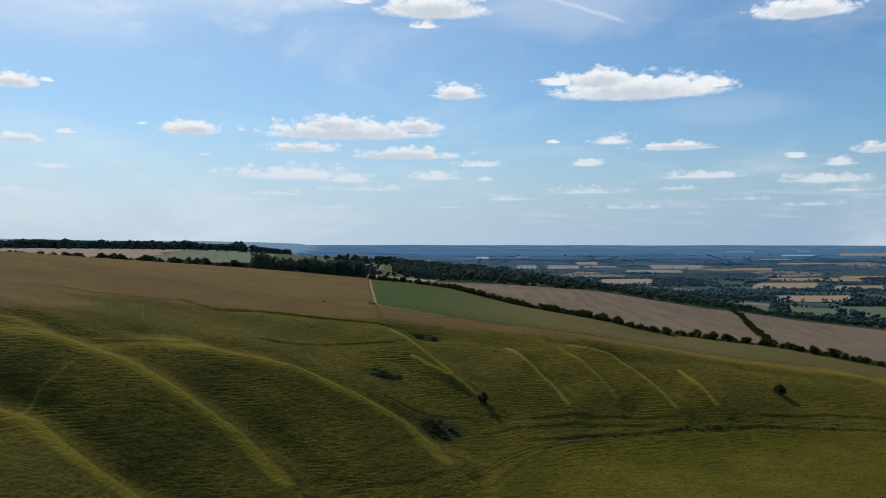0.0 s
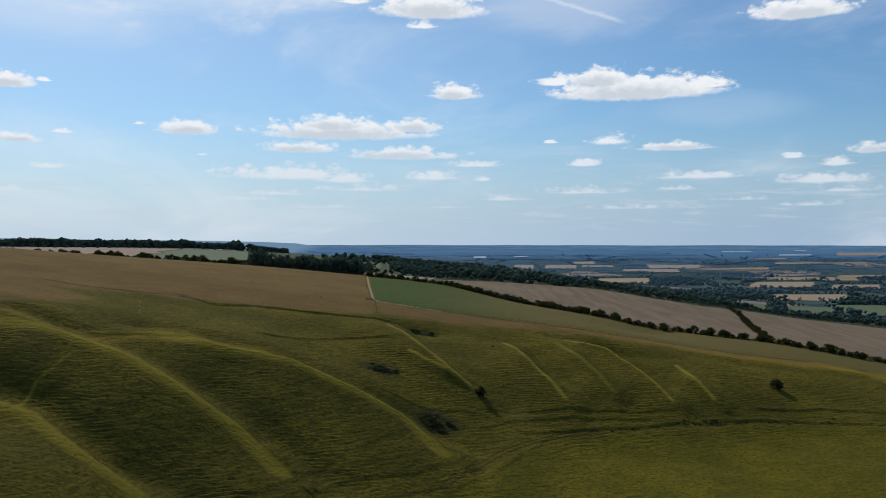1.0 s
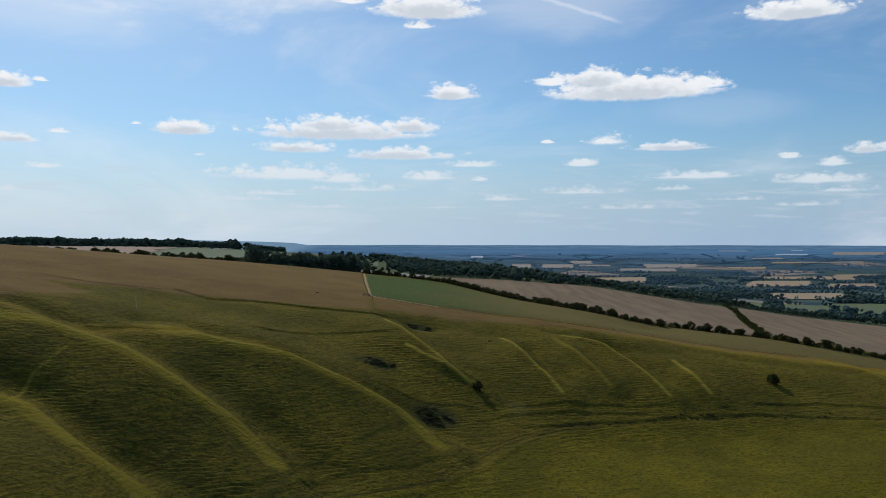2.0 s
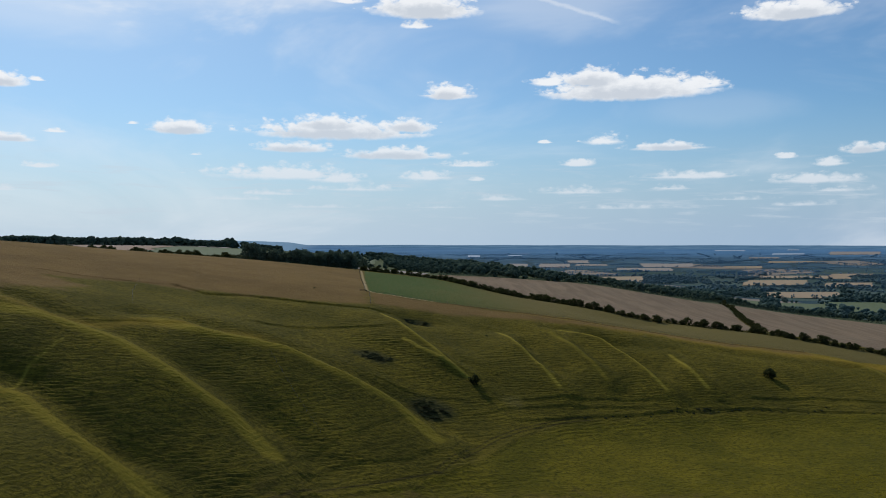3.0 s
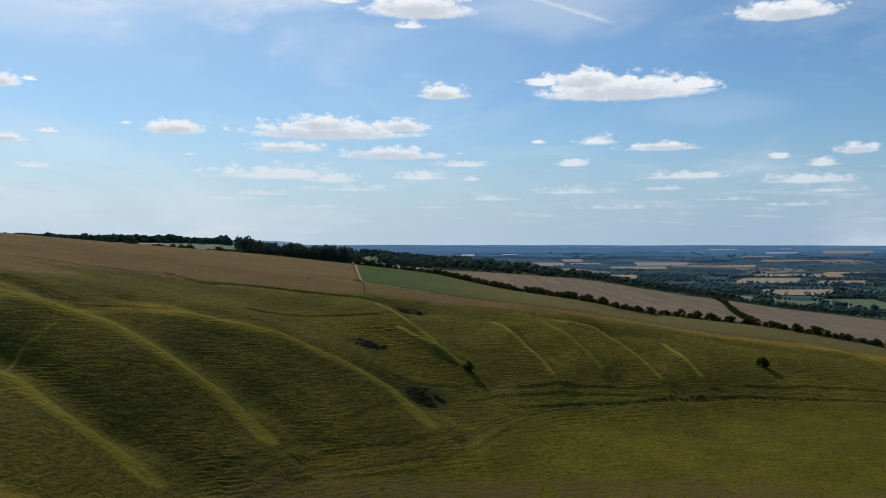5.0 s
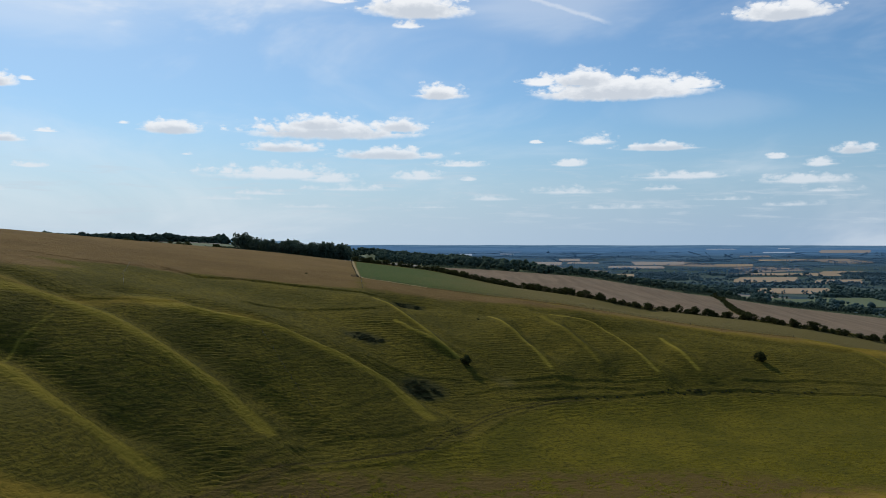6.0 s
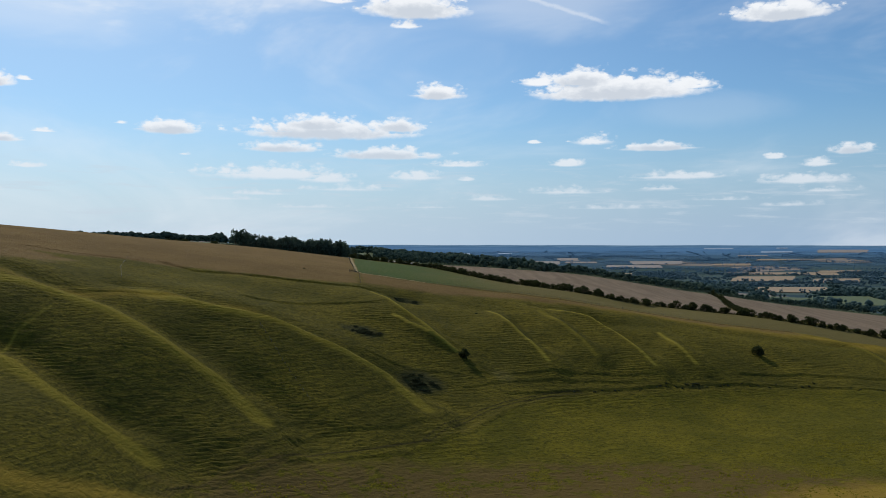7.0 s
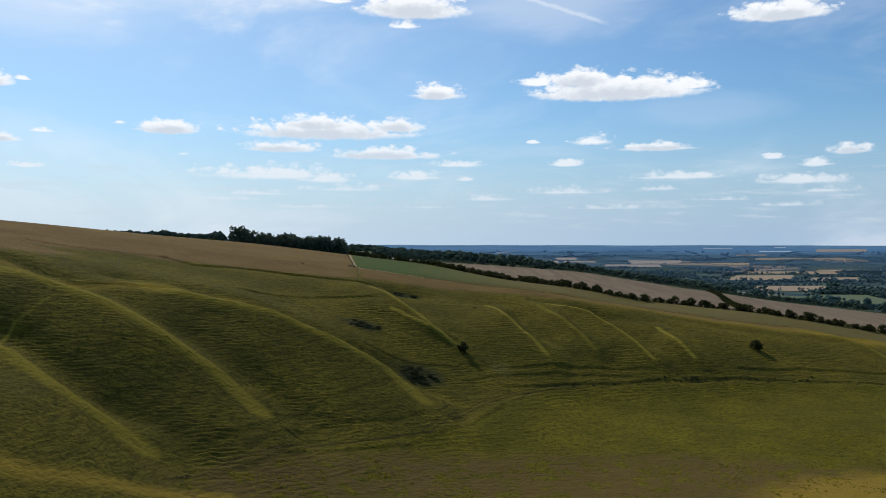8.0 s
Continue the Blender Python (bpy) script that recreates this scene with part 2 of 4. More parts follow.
    col = n.mix(n.step(n.math("ADD", attr("stubble"), n.math("MULTIPLY", wob, 1.0)), -5.0, 5.0), col, stub)
    crop = n.mix(n.step(n.math("MULTIPLY_ADD", broad, 60.0, sep.outputs[0]), 5.0, 105.0), (0.064, 0.098, 0.026), (0.146, 0.117, 0.040))
    crop = n.mix(n.step(rows, 0.4, 0.7, 0.0, 0.35), crop, (0.13, 0.115, 0.040))
    col = n.mix(n.step(n.math("ADD", attr("crop"), small), -0.8, 0.8), col, crop)
    till = n.noise(n.vec("MULTIPLY", pos, (0.11, 0.012, 0.1)), 1.0, 5.0, 0.62, 0.3)
    plough = n.mix(n.step(till, 0.35, 0.65), (0.182, 0.134, 0.088), (0.246, 0.181, 0.119))
    plough = n.mix(n.math("MULTIPLY", n.step(patch, 0.45, 0.65), 0.35), plough, (0.20, 0.16, 0.11))
    col = n.mix(n.step(n.math("ADD", attr("plough"), small), -0.8, 0.8), col, plough)
    rough = n.step(n.math("ADD", attr("rough"), n.math("MULTIPLY", small, 0.6)), -0.4, 0.5)
    col = n.mix(n.math("MULTIPLY", rough, 0.8), col, (0.085, 0.055, 0.020))
    path = n.step(n.math("ADD", attr("path"), n.math("MULTIPLY", small, 0.5)), -0.5, 0.6)
    col = n.mix(n.math("MULTIPLY", path, 0.85), col, (0.40, 0.31, 0.17))
    bare = n.step(n.math("ADD", attr("bare"), n.math("MULTIPLY", small, 2.0)), -1.0, 3.0)
    col = n.mix(n.math("MULTIPLY", bare, 0.14), col, (0.24, 0.20, 0.09))
    # the vale: a patchwork of pasture, far off, with haze painted in as blue
    cell = n.add("ShaderNodeTexVoronoi", 1, Vector=n.vec("MULTIPLY", pos, (0.0040, 0.0026, 0.0)), Scale=1.0)
    pick = n.t.nodes.new("ShaderNodeSeparateColor")
    n.put(pick.inputs[0], cell)
    edge_tex = n.t.nodes.new("ShaderNodeTexVoronoi")
    edge_tex.feature = "DISTANCE_TO_EDGE"
    n.fill(edge_tex, {"Vector": n.vec("MULTIPLY", pos, (0.0040, 0.0026, 0.0)), "Scale": 1.0})
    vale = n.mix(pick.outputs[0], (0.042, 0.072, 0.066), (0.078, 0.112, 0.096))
    # the farther the bluer: distance haze put into the ground colour
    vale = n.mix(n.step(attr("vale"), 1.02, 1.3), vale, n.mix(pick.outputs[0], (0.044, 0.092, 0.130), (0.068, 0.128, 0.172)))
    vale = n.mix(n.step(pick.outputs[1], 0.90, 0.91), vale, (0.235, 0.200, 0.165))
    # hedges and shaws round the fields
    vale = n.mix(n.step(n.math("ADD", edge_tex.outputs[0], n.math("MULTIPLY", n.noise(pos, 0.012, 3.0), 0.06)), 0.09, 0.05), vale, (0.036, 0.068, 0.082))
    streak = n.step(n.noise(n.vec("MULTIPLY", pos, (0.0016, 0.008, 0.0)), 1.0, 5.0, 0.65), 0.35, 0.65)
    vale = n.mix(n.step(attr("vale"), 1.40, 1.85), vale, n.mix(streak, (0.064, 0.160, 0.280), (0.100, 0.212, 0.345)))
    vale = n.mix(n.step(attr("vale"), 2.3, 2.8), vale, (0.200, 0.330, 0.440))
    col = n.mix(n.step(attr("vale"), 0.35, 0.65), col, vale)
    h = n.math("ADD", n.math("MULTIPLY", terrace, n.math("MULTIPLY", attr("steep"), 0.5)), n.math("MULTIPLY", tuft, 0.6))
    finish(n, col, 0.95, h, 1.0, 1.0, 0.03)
    return m


def leaf_material(name, dark, light):
    m, n = material(name)
    rnd = n.add("ShaderNodeNewGeometry", 8)
    obj = n.add("ShaderNodeObjectInfo", 5)
    col = n.mix(rnd, dark, light)
    col = n.mix(n.math("MULTIPLY", obj, 0.5), col, tuple(0.6 * a + 0.4 * b for a, b in zip(dark, (0.10, 0.09, 0.02))))
    spray = n.noise(n.add("ShaderNodeNewGeometry"), 0.8, 4.0, 0.7)
    col = n.mix(n.step(spray, 0.58, 0.40, 0.0, 0.6), col, tuple(0.6 * v for v in dark))
    d = n.add("ShaderNodeBsdfDiffuse", Color=col)
    t = n.add("ShaderNodeBsdfTranslucent", Color=col)
    mix = n.t.nodes.new("ShaderNodeMixShader")
    n.put(mix.inputs[0], 0.4)
    n.put(mix.inputs[1], d)
    n.put(mix.inputs[2], t)
    out = n.t.nodes.new("ShaderNodeOutputMaterial")
    n.put(out.inputs[0], mix.outputs[0])
    return m


def bark_material():
    m, n = material("bark")
    pos = n.add("ShaderNodeTexCoord", 3)
    g = n.noise(n.vec("MULTIPLY", pos, (6, 6, 1.2)), 1.0, 4.0)
    finish(n, n.mix(g, (0.06, 0.045, 0.03), (0.13, 0.10, 0.07)), 0.9, g, 0.5, 0.05)
    return m


MAT_GROUND = ground_material()
MAT_LEAF = leaf_material("hedge_leaves", (0.043, 0.053, 0.022), (0.106, 0.112, 0.043))
# next four: distance haze put into the leaf colour, paler and bluer
MAT_WOOD = leaf_material("wood_leaves", (0.070, 0.111, 0.089), (0.140, 0.181, 0.119))
MAT_VALE = leaf_material("vale_leaves_hazed", (0.151, 0.251, 0.295), (0.215, 0.316, 0.352))
MAT_FOOT = leaf_material("foot_leaves_hazed", (0.103, 0.172, 0.166), (0.172, 0.250, 0.216))
MAT_FAR = leaf_material("far_leaves_hazed", (0.186, 0.338, 0.468), (0.241, 0.399, 0.530))
MAT_SCRUB = leaf_material("scrub_leaves", (0.056, 0.068, 0.038), (0.105, 0.112, 0.058))
MAT_BARK = bark_material()


def field_material(name, a, b, scale):
    m, n = material(name)
    pos = n.add("ShaderNodeNewGeometry")
    g = n.noise(n.vec("MULTIPLY", pos, (1.0, 0.12, 0.2)), scale, 4.0, 0.6)
    p = n.noise(pos, scale * 0.1, 3.0)
    finish(n, n.mix(p, n.mix(g, a, b), n.mix(0.5, a, b)), 0.95)
    return m


MAT_GOLD = field_material("ripe_stubble", (0.27, 0.20, 0.125), (0.35, 0.26, 0.16), 0.05)
MAT_PALE = field_material("pale_stubble", (0.23, 0.20, 0.175), (0.30, 0.26, 0.22), 0.05)
MAT_TAN = field_material("tan_stubble", (0.235, 0.160, 0.110), (0.300, 0.205, 0.140), 0.05)
MAT_PASTURE = field_material("pasture", (0.085, 0.115, 0.055), (0.115, 0.140, 0.065), 0.05)
MAT_ROOF = field_material("pale_sheeting", (0.30, 0.38, 0.46), (0.40, 0.46, 0.54), 0.08)


def post_material():
    m, n = material("weathered_wood")
    pos = n.add("ShaderNodeTexCoord", 3)
    g = n.noise(n.vec("MULTIPLY", pos, (30, 30, 3)), 1.0, 3.0)
    finish(n, n.mix(g, (0.065, 0.055, 0.042), (0.14, 0.12, 0.095)), 0.85, g, 0.4, 0.01)
    return m


def wire_material():
    m, n = material("galvanised_wire")
    g = n.noise(n.add("ShaderNodeTexCoord", 3), 3.0, 2.0)
    n_col = n.mix(g, (0.08, 0.08, 0.08), (0.14, 0.14, 0.13))
    b = n.add("ShaderNodeBsdfPrincipled", Base_Color=n_col, Roughness=0.45, Metallic=0.9)
    out = n.t.nodes.new("ShaderNodeOutputMaterial")
    n.put(out.inputs[0], b)
    return m


def tussock_material():
    m, n = material("tussock_grass")
    rnd = n.add("ShaderNodeNewGeometry", 8)
    pos = n.add("ShaderNodeNewGeometry")
    patch = n.noise(pos, 0.035, 5.0, 0.6)
    col = n.mix(rnd, (0.100, 0.095, 0.012), (0.165, 0.140, 0.016))
    col = n.mix(n.math("MULTIPLY", n.step(patch, 0.35, 0.68), 0.5), col, (0.18, 0.145, 0.016))
    d = n.add("ShaderNodeBsdfDiffuse", Color=col)
    t = n.add("ShaderNodeBsdfTranslucent", Color=col)
    mix = n.t.nodes.new("ShaderNodeMixShader")
    n.put(mix.inputs[0], 0.2)
    n.put(mix.inputs[1], d)
    n.put(mix.inputs[2], t)
    out = n.t.nodes.new("ShaderNodeOutputMaterial")
    n.put(out.inputs[0], mix.outputs[0])
    return m


MAT_POST = post_material()
MAT_WIRE = wire_material()
MAT_TUSSOCK = tussock_material()

# ---- the lie of the land ----


def macro(x, y):
    """The long fall from the downs, on the left, to the vale, on the right."""
    across = x + 0.05 * (y - 700) + 0.8 * np.maximum(0, y - 1650)
    z = 0
    for off in (-60, -30, 0, 30, 60):
        z = z + np.interp(across + off, (-1500, -900, -400, -80, 120, 240, 300, 450, 650, 900),
                          (62, 60, 56, 38, 25, 9, -3, -28, -43, -46)) / 5
    far = np.clip((y - 2900) / 2100, 0, 1) ** 1.6
    rim = np.interp(x / np.maximum(y, 1), (-0.6, -0.5, -0.45, -0.36, -0.3, -0.2, -0.165, -0.14, 0.0, 0.3), (86, 84, 80, 72, 73, 62, 55, 35, 20, 16))
    return z + far * (rim - z)


# Guide lines, each from its upper end down: x, y, z
SPURS = (
    ((-150, 240, 33), (-115, 240, 23), (-107, 236, 19.5), (-95, 229, 14.5), (-83, 226, 7.5), (-71, 223, 0.5)),
    ((-141, 278, 46), (-120, 281, 40), (-100, 278, 33.5), (-80, 271, 24), (-63, 267, 13), (-48, 257, 3.5)),
    ((-98, 310, 38), (-71, 308, 31.5), (-54, 313, 27.5), (-29, 309, 17), (-13, 309, 8), (0, 297, -0.5)),
    ((-24, 401, 33), (-9, 371, 26.3), (4, 355, 18.5), (15.5, 347, 10.5)),
    ((30, 408, 24), (38, 383, 19.3), (45, 367, 13.3), (51, 354, 7.5)),
    ((55, 411, 23), (63, 394, 18.3), (69, 380, 13.3), (73, 368, 8.3)),
    ((61, 422, 24), (79, 411, 18.8), (88, 395, 13.3), (95, 378, 7.5), (99, 369, 3.5)),
    ((111, 407, 13), (115, 389, 8.2), (119, 377, 3.2)),
    ((203, 446, 6), (216, 435, 3), (222, 404, -3)),
)
GULLIES = (
    ((-83, 236, 7.5), (-68, 225, -1.5)),
    ((-49, 335, 26.3), (-27, 334, 18.0), (-9, 322, 7.0), (3, 319, 1.5)),
    ((-9, 410, 28.0), (11, 380, 19.5), (27, 353, 8.5)),
    ((46, 394, 17.9), (56, 375, 11.0), (61, 358, 5.5)),
    ((97, 412, 14.2), (105, 392, 7.6), (109, 373, 1.2)),
    ((70, 408, 19.6), (78, 390, 13.0), (84, 370, 5.0)),
)
EDGES = (
    ((-60, 212, -6), (-51, 226, -6), (-39, 241, -5), (-25, 255, -6), (-8, 266, -7), (2, 277, -7), (16, 291, -6.5), (31, 314, -4.5)),
    ((50, 331, -4), (70, 340, -4.5), (92, 350, -5), (120, 361, -6), (162, 372, -8), (200, 375, -9), (260, 382, -11)),
    ((-142, 280, 47), (-119, 289, 41), (-94, 378, 40.5), (-59, 407, 38), (-28, 415, 34), (10, 436, 31)),
    ((62, 438, 26.5), (105, 442, 20), (148, 440, 13), (188, 441, 7.5), (230, 432, 1)),
)
FACES = (
    ((-128, 267, 40.3), (-114, 266, 34.2), (-102.6, 258, 26.9), (-118, 252, 27.0), (-100, 243.5, 17.9), (-87, 251.5, 17.8), (-72, 257.7, 15.1)),
    ((-102, 280, 34.9), (-89, 267, 27.3), (-60, 267, 10.0), (-78, 238, 7.5), (-65.5, 244.3, 6.2), (-51.7, 246, 3.4), (-71, 227, 1.6), (-90, 223, 11.8)),
    ((-89.5, 298, 32.6), (-76.7, 286.3, 22.4), (-58.7, 288.5, 20.0), (-42, 289.8, 14.0), (-46.5, 272, 6.5), (-23, 286, 5.6), (-30, 274, 3.9), (-40, 263, 0.2)),
    ((-71.6, 303.5, 29.9), (-52, 306, 25.8), (-41, 309, 21.4), (-24.6, 307, 14.0), (-8.8, 311.5, 4.6), (3.3, 324, 3.8), (18, 319, -1.1)),
    ((-63, 370, 33.4), (-45, 370.6, 29.6), (-36.5, 393, 33.8), (-24.4, 348, 20.0), (-14.7, 358, 21.3), (-9, 417, 29.2), (9.5, 405.7, 26.3), (-1, 349.4, 15.5)),
    ((23, 406.5, 23.4), (40.4, 394, 19.2), (52.6, 411, 22.9), (45, 371, 12.0), (69, 383, 13.4), (55, 356, 7.2), (94.6, 374, 6.8), (127.8, 393, 6.7), (30.6, 343, 4.8)),
    ((-94.7, 330, 39.7), (-85.5, 383, 39.6), (-114, 332, 43.9), (-108.4, 308, 40.5), (-120, 288.4, 41.1), (68.8, 446.4, 26.8), (-85, 350, 38.0)),
    ((43.7, 340, 1.0), (76, 356.4, 0.5), (99, 346, -6.9), (28, 312.7, -3.9), (-11.4, 277.6, -1.7), (-2.3, 282, -4.4), (-24.6, 264.6, -3.8), (16, 286.4, -7.6)),
)
SLOPES = (
    ((-141, 297, 50), (-152, 340, 51), (-131, 379, 48)),
    ((-235, 400, 62), (-235, 470, 65), (-182, 580, 58), (-118, 641, 51), (-60, 716, 42)),
    ((-34, 460, 39), (-46, 569, 42), (20, 560, 33), (69, 638, 24)),
    ((111, 578, 21), (141, 517, 15.5), (203, 548, 9), (232, 515, 8)),
    ((148, 424, 10.4), (117, 410, 12.2), (93, 424, 18.8), (93.2, 400.7, 11.0)),
    ((155.6, 400.5, 3.2), (146.4, 380.5, -2.5), (114, 365, -4.2), (158.6, 373, -7.5), (193.6, 373, -8.5)),
    ((-330, 780, 56), (-226, 800, 51), (-190, 800, 48), (-400, 1000, 54), (-250, 1000, 50)),
    ((-41.7, 244, -2.6), (-55.7, 236, -0.8), (-71.4, 227.4, 1.7), (-23, 249, -7.5), (-0.7, 267.8, -9.5), (-63.6, 229.5, -1.5)),
    ((131, 520, 14.8), (126, 544, 19), (-99.7, 212.8, 16.8)),
    ((-200, 250, 58), (-160, 205, 40), (-110, 205, 17), (-83, 208, 7)),
    ((-7, 245, -12), (20, 286, -8), (60, 200, -14), (0, 100, -17), (-60, 120, -14)),
    ((150, 260, -15), (250, 330, -14), (150, 320, -12), (80, 300, -11), (200, 200, -13)),
    ((119, 928, 25), (173, 897, 20), (241, 885, 9.5), (269, 740, -1)),
    ((350, 560, -12), (420, 420, -20), (350, 300, -19), (300, 650, -6)),
    ((-150, 100, 10), (-80, 0, -8), (60, 0, -18), (200, 60, -16), (-250, 150, 50)),
)


# Lynchets and banks, low side on the right of each line: height, reach, line
BANKS = (
    (0.35, 2.0, ((-43, 260), (-33, 272), (-24, 283), (-11, 301))),
    (0.3, 2.0, ((-60, 233), (-50, 244), (-43, 256))),
    (0.35, 2.0, ((-49, 236), (-38, 255), (-26, 267), (-10, 276), (1, 289))),
    (0.4, 2.2, ((-58, 219), (-47, 230), (-39, 241), (-30, 248), (-18, 256), (-5, 265), (4, 276), (16, 289), (31, 312), (42, 329))),
    (0.55, 2.2, ((33, 328), (56, 338), (75, 346), (107, 360), (135, 369), (163, 375), (203, 375), (260, 380))),
    (0.4, 2.2, ((23, 339), (46, 346), (70, 355), (96, 363))),
    (0.9, 5.0, ((-117, 397), (-102, 389), (-87, 400), (-59, 406), (-28, 414))),
    (0.4, 3.0, ((-171, 380), (-154, 380), (-136, 385), (-117, 397))),
    (0.5, 4.0, ((-126, 284), (-113, 298), (-92, 313))),
    (0.6, 4.0, ((-69, 349), (-44, 371), (-23, 379))),
    (0.4, 2.2, ((17, 326), (31, 336), (60, 346), (90, 357))),
    (0.4, 2.2, ((-22, 330), (-5, 329), (10, 333))),
    (0.6, 3.0, ((140, 378), (170, 387), (210, 388))),
)


# scooped heads of the hollows: middle, half width and half length, depth
BOWLS = ((-7, 411, 10, 6, 1.9), (88, 419, 15, 6, 1.7), (32, 411, 9, 5, 1.1), (60, 424, 10, 5, 0.9), (150, 428, 20, 6, 1.0), (205, 432, 14, 5, 1.2))
# rise and width of a crest, how round it is; depth of its gully, how far behind it, and how wide
SPUR_FORM = ((1.6, 5.0, 2.2, 1.9, 9.0, 6.0), (1.6, 6.0, 3.0, 2.0, 11.0, 7.0), (1.6, 6.0, 2.5, 2.3, 11.0, 7.0),
             (2.0, 4.0, 0.8, 1.9, 8.0, 5.5), (2.0, 4.0, 0.8, 1.9, 8.0, 5.5), (1.5, 4.0, 1.2, 1.5, 7.0, 4.5),
             (2.0, 4.0, 0.8, 1.9, 8.0, 5.5), (1.5, 4.0, 1.2, 1.4, 8.0, 5.5), (1.5, 4.0, 1.0, 1.0, 8.0, 4.5), (0.9, 1.8, 0.5, 0.5, 3.0, 2.0))
SPUR_SIDE = ((-13, 366, 26), (-6, 359, 21), (3, 353, 16), (14, 347.5, 11))


def line_side(x, y, line):
    """Distance from a line, and the signed offset, plus on its left."""
    best, side = np.full(x.shape, 1e9), np.zeros(x.shape)
    for a, b in zip(line[:-1], line[1:]):
        bx, by = b[0] - a[0], b[1] - a[1]
        size = math.hypot(bx, by)
        raw = ((x - a[0]) * bx + (y - a[1]) * by) / size ** 2
        t = np.clip(raw, 0, 1)
        d = np.hypot(x - a[0] - t * bx, y - a[1] - t * by)
        off = (bx * (y - a[1]) - by * (x - a[0])) / size
        side = np.where(d < best, off, side)
        best = np.minimum(best, d)
    return best, side


def bank_shape(x, y, line, reach):
    """Plus on the left of a line, minus on its right, dying away from it."""
    best, side = line_side(x, y, line)
    return np.exp(-(best / reach) ** 2) * np.tanh(side / 0.6)


def lattice(x, y, z, seed=0):
    """Smooth value noise between -1 and 1."""
    table = np.random.default_rng(seed).uniform(-1, 1, 4096)
    c = [np.floor(v).astype(np.int64) for v in (x, y, z)]
    f = [v - k for v, k in zip((x, y, z), c)]
    f = [v * v * (3 - 2 * v) for v in f]
    out = 0
    for i in (0, 1):
        for j in (0, 1):
            for k in (0, 1):
                w = (f[0] if i else 1 - f[0]) * (f[1] if j else 1 - f[1]) * (f[2] if k else 1 - f[2])
                out = out + w * table[((c[0] + i) * 7919 + (c[1] + j) * 104729 + (c[2] + k) * 1299709) & 4095]
    return out


def densify(line, gap):
    pts = []
    for a, b in zip(line[:-1], line[1:]):
        a, b = np.array(a, float), np.array(b, float)
        k = max(1, int(np.linalg.norm(b - a) // gap))
        pts += [a + (b - a) * i / k for i in range(k)]
    return pts + [np.array(line[-1], float)]


class Land:
    """A thin plate bent over the guide lines, laid upon the long fall."""

    def __init__(self):
        pts, slack = [], []
        for group, gap, loose in ((SPURS, 12, 0.003), (GULLIES, 400, 0.006), (EDGES, 14, 0.006), (FACES, 400, 0.010), (SLOPES, 400, 0.005)):
            new_pts = [p for line in group for p in densify(line, gap)]
            pts += new_pts
            slack += [loose] * len(new_pts)
        p = np.array(pts)
        self.at = p[:, :2] / 100
        n = len(p)
        d = np.linalg.norm(self.at[:, None] - self.at[None], axis=2)
        m = np.zeros((n + 3, n + 3))
        m[:n, :n] = d * d * np.log(d + 1e-9) + np.diag(slack)
        m[:n, n] = m[n, :n] = 1
        m[:n, n + 1:] = self.at
        m[n + 1:, :n] = self.at.T
        self.w = np.linalg.solve(m, np.r_[p[:, 2] - macro(p[:, 0], p[:, 1]), 0, 0, 0])

    def __call__(self, x, y):
        x, y = np.asarray(x, float), np.asarray(y, float)
        shape, x, y = x.shape, x.ravel(), y.ravel()
        z = macro(x, y)
        out = np.maximum(np.maximum(-330 - x, x - 400), np.maximum(-y - 50, y - 900)) / 260
        near = out < 1
        fade = 1 - np.clip(out[near], 0, 1)
        fade = fade * fade * (3 - 2 * fade)
        xn, yn = x[near], y[near]
        bend = np.zeros(len(xn))
        for i in range(0, len(xn), 20000):
            q = np.c_[xn[i:i + 20000], yn[i:i + 20000]] / 100
            d2 = (q[:, :1] - self.at[:, 0]) ** 2 + (q[:, 1:] - self.at[:, 1]) ** 2
            bend[i:i + 20000] = (0.5 * d2 * np.log(d2 + 1e-9)) @ self.w[:-3] + self.w[-3] + q @ self.w[-2:]
        z[near] += bend * fade
        here = (x > -230) & (x < 290) & (y > 180) & (y < 460)
        xh, yh = x[here], y[here]
        # rounded crests, each with a gully cut along its far side
        for line, (rise, width, turn, cut, off, span) in zip(SPURS + (SPUR_SIDE,), SPUR_FORM):
            d, side = line_side(xh, yh, line)
            ends = np.minimum(np.hypot(xh - line[0][0], yh - line[0][1]), np.hypot(xh - line[-1][0], yh - line[-1][1]))
            ends = np.clip(ends / (18 if width > 2 else 5), 0, 1)
            ends = ends * ends * (3 - 2 * ends)
            form = rise * np.exp(-(np.sqrt(d * d + turn * turn) - turn) / width)
            form -= ends * np.where(side > 0, cut * np.exp(-((d - off) / span) ** 2), 0)
            z[here] += ends * form
        for cx, cy, rx, ry, depth in BOWLS:
            z[here] -= depth * np.exp(-((xh - cx) / rx) ** 2 - ((yh - cy) / ry) ** 2)
        for height, reach, line in BANKS:
            z[here] += 0.5 * height * bank_shape(xh, yh, line, reach)
        return z.reshape(shape)


def line_distance(x, y, line):
    best = np.full(x.shape, 1e9)
    for a, b in zip(line[:-1], line[1:]):
        ax, ay, bx, by = a[0], a[1], b[0] - a[0], b[1] - a[1]
        t = np.clip(((x - ax) * bx + (y - ay) * by) / (bx * bx + by * by), 0, 1)
        best = np.minimum(best, np.hypot(x - ax - t * bx, y - ay - t * by))
    return best


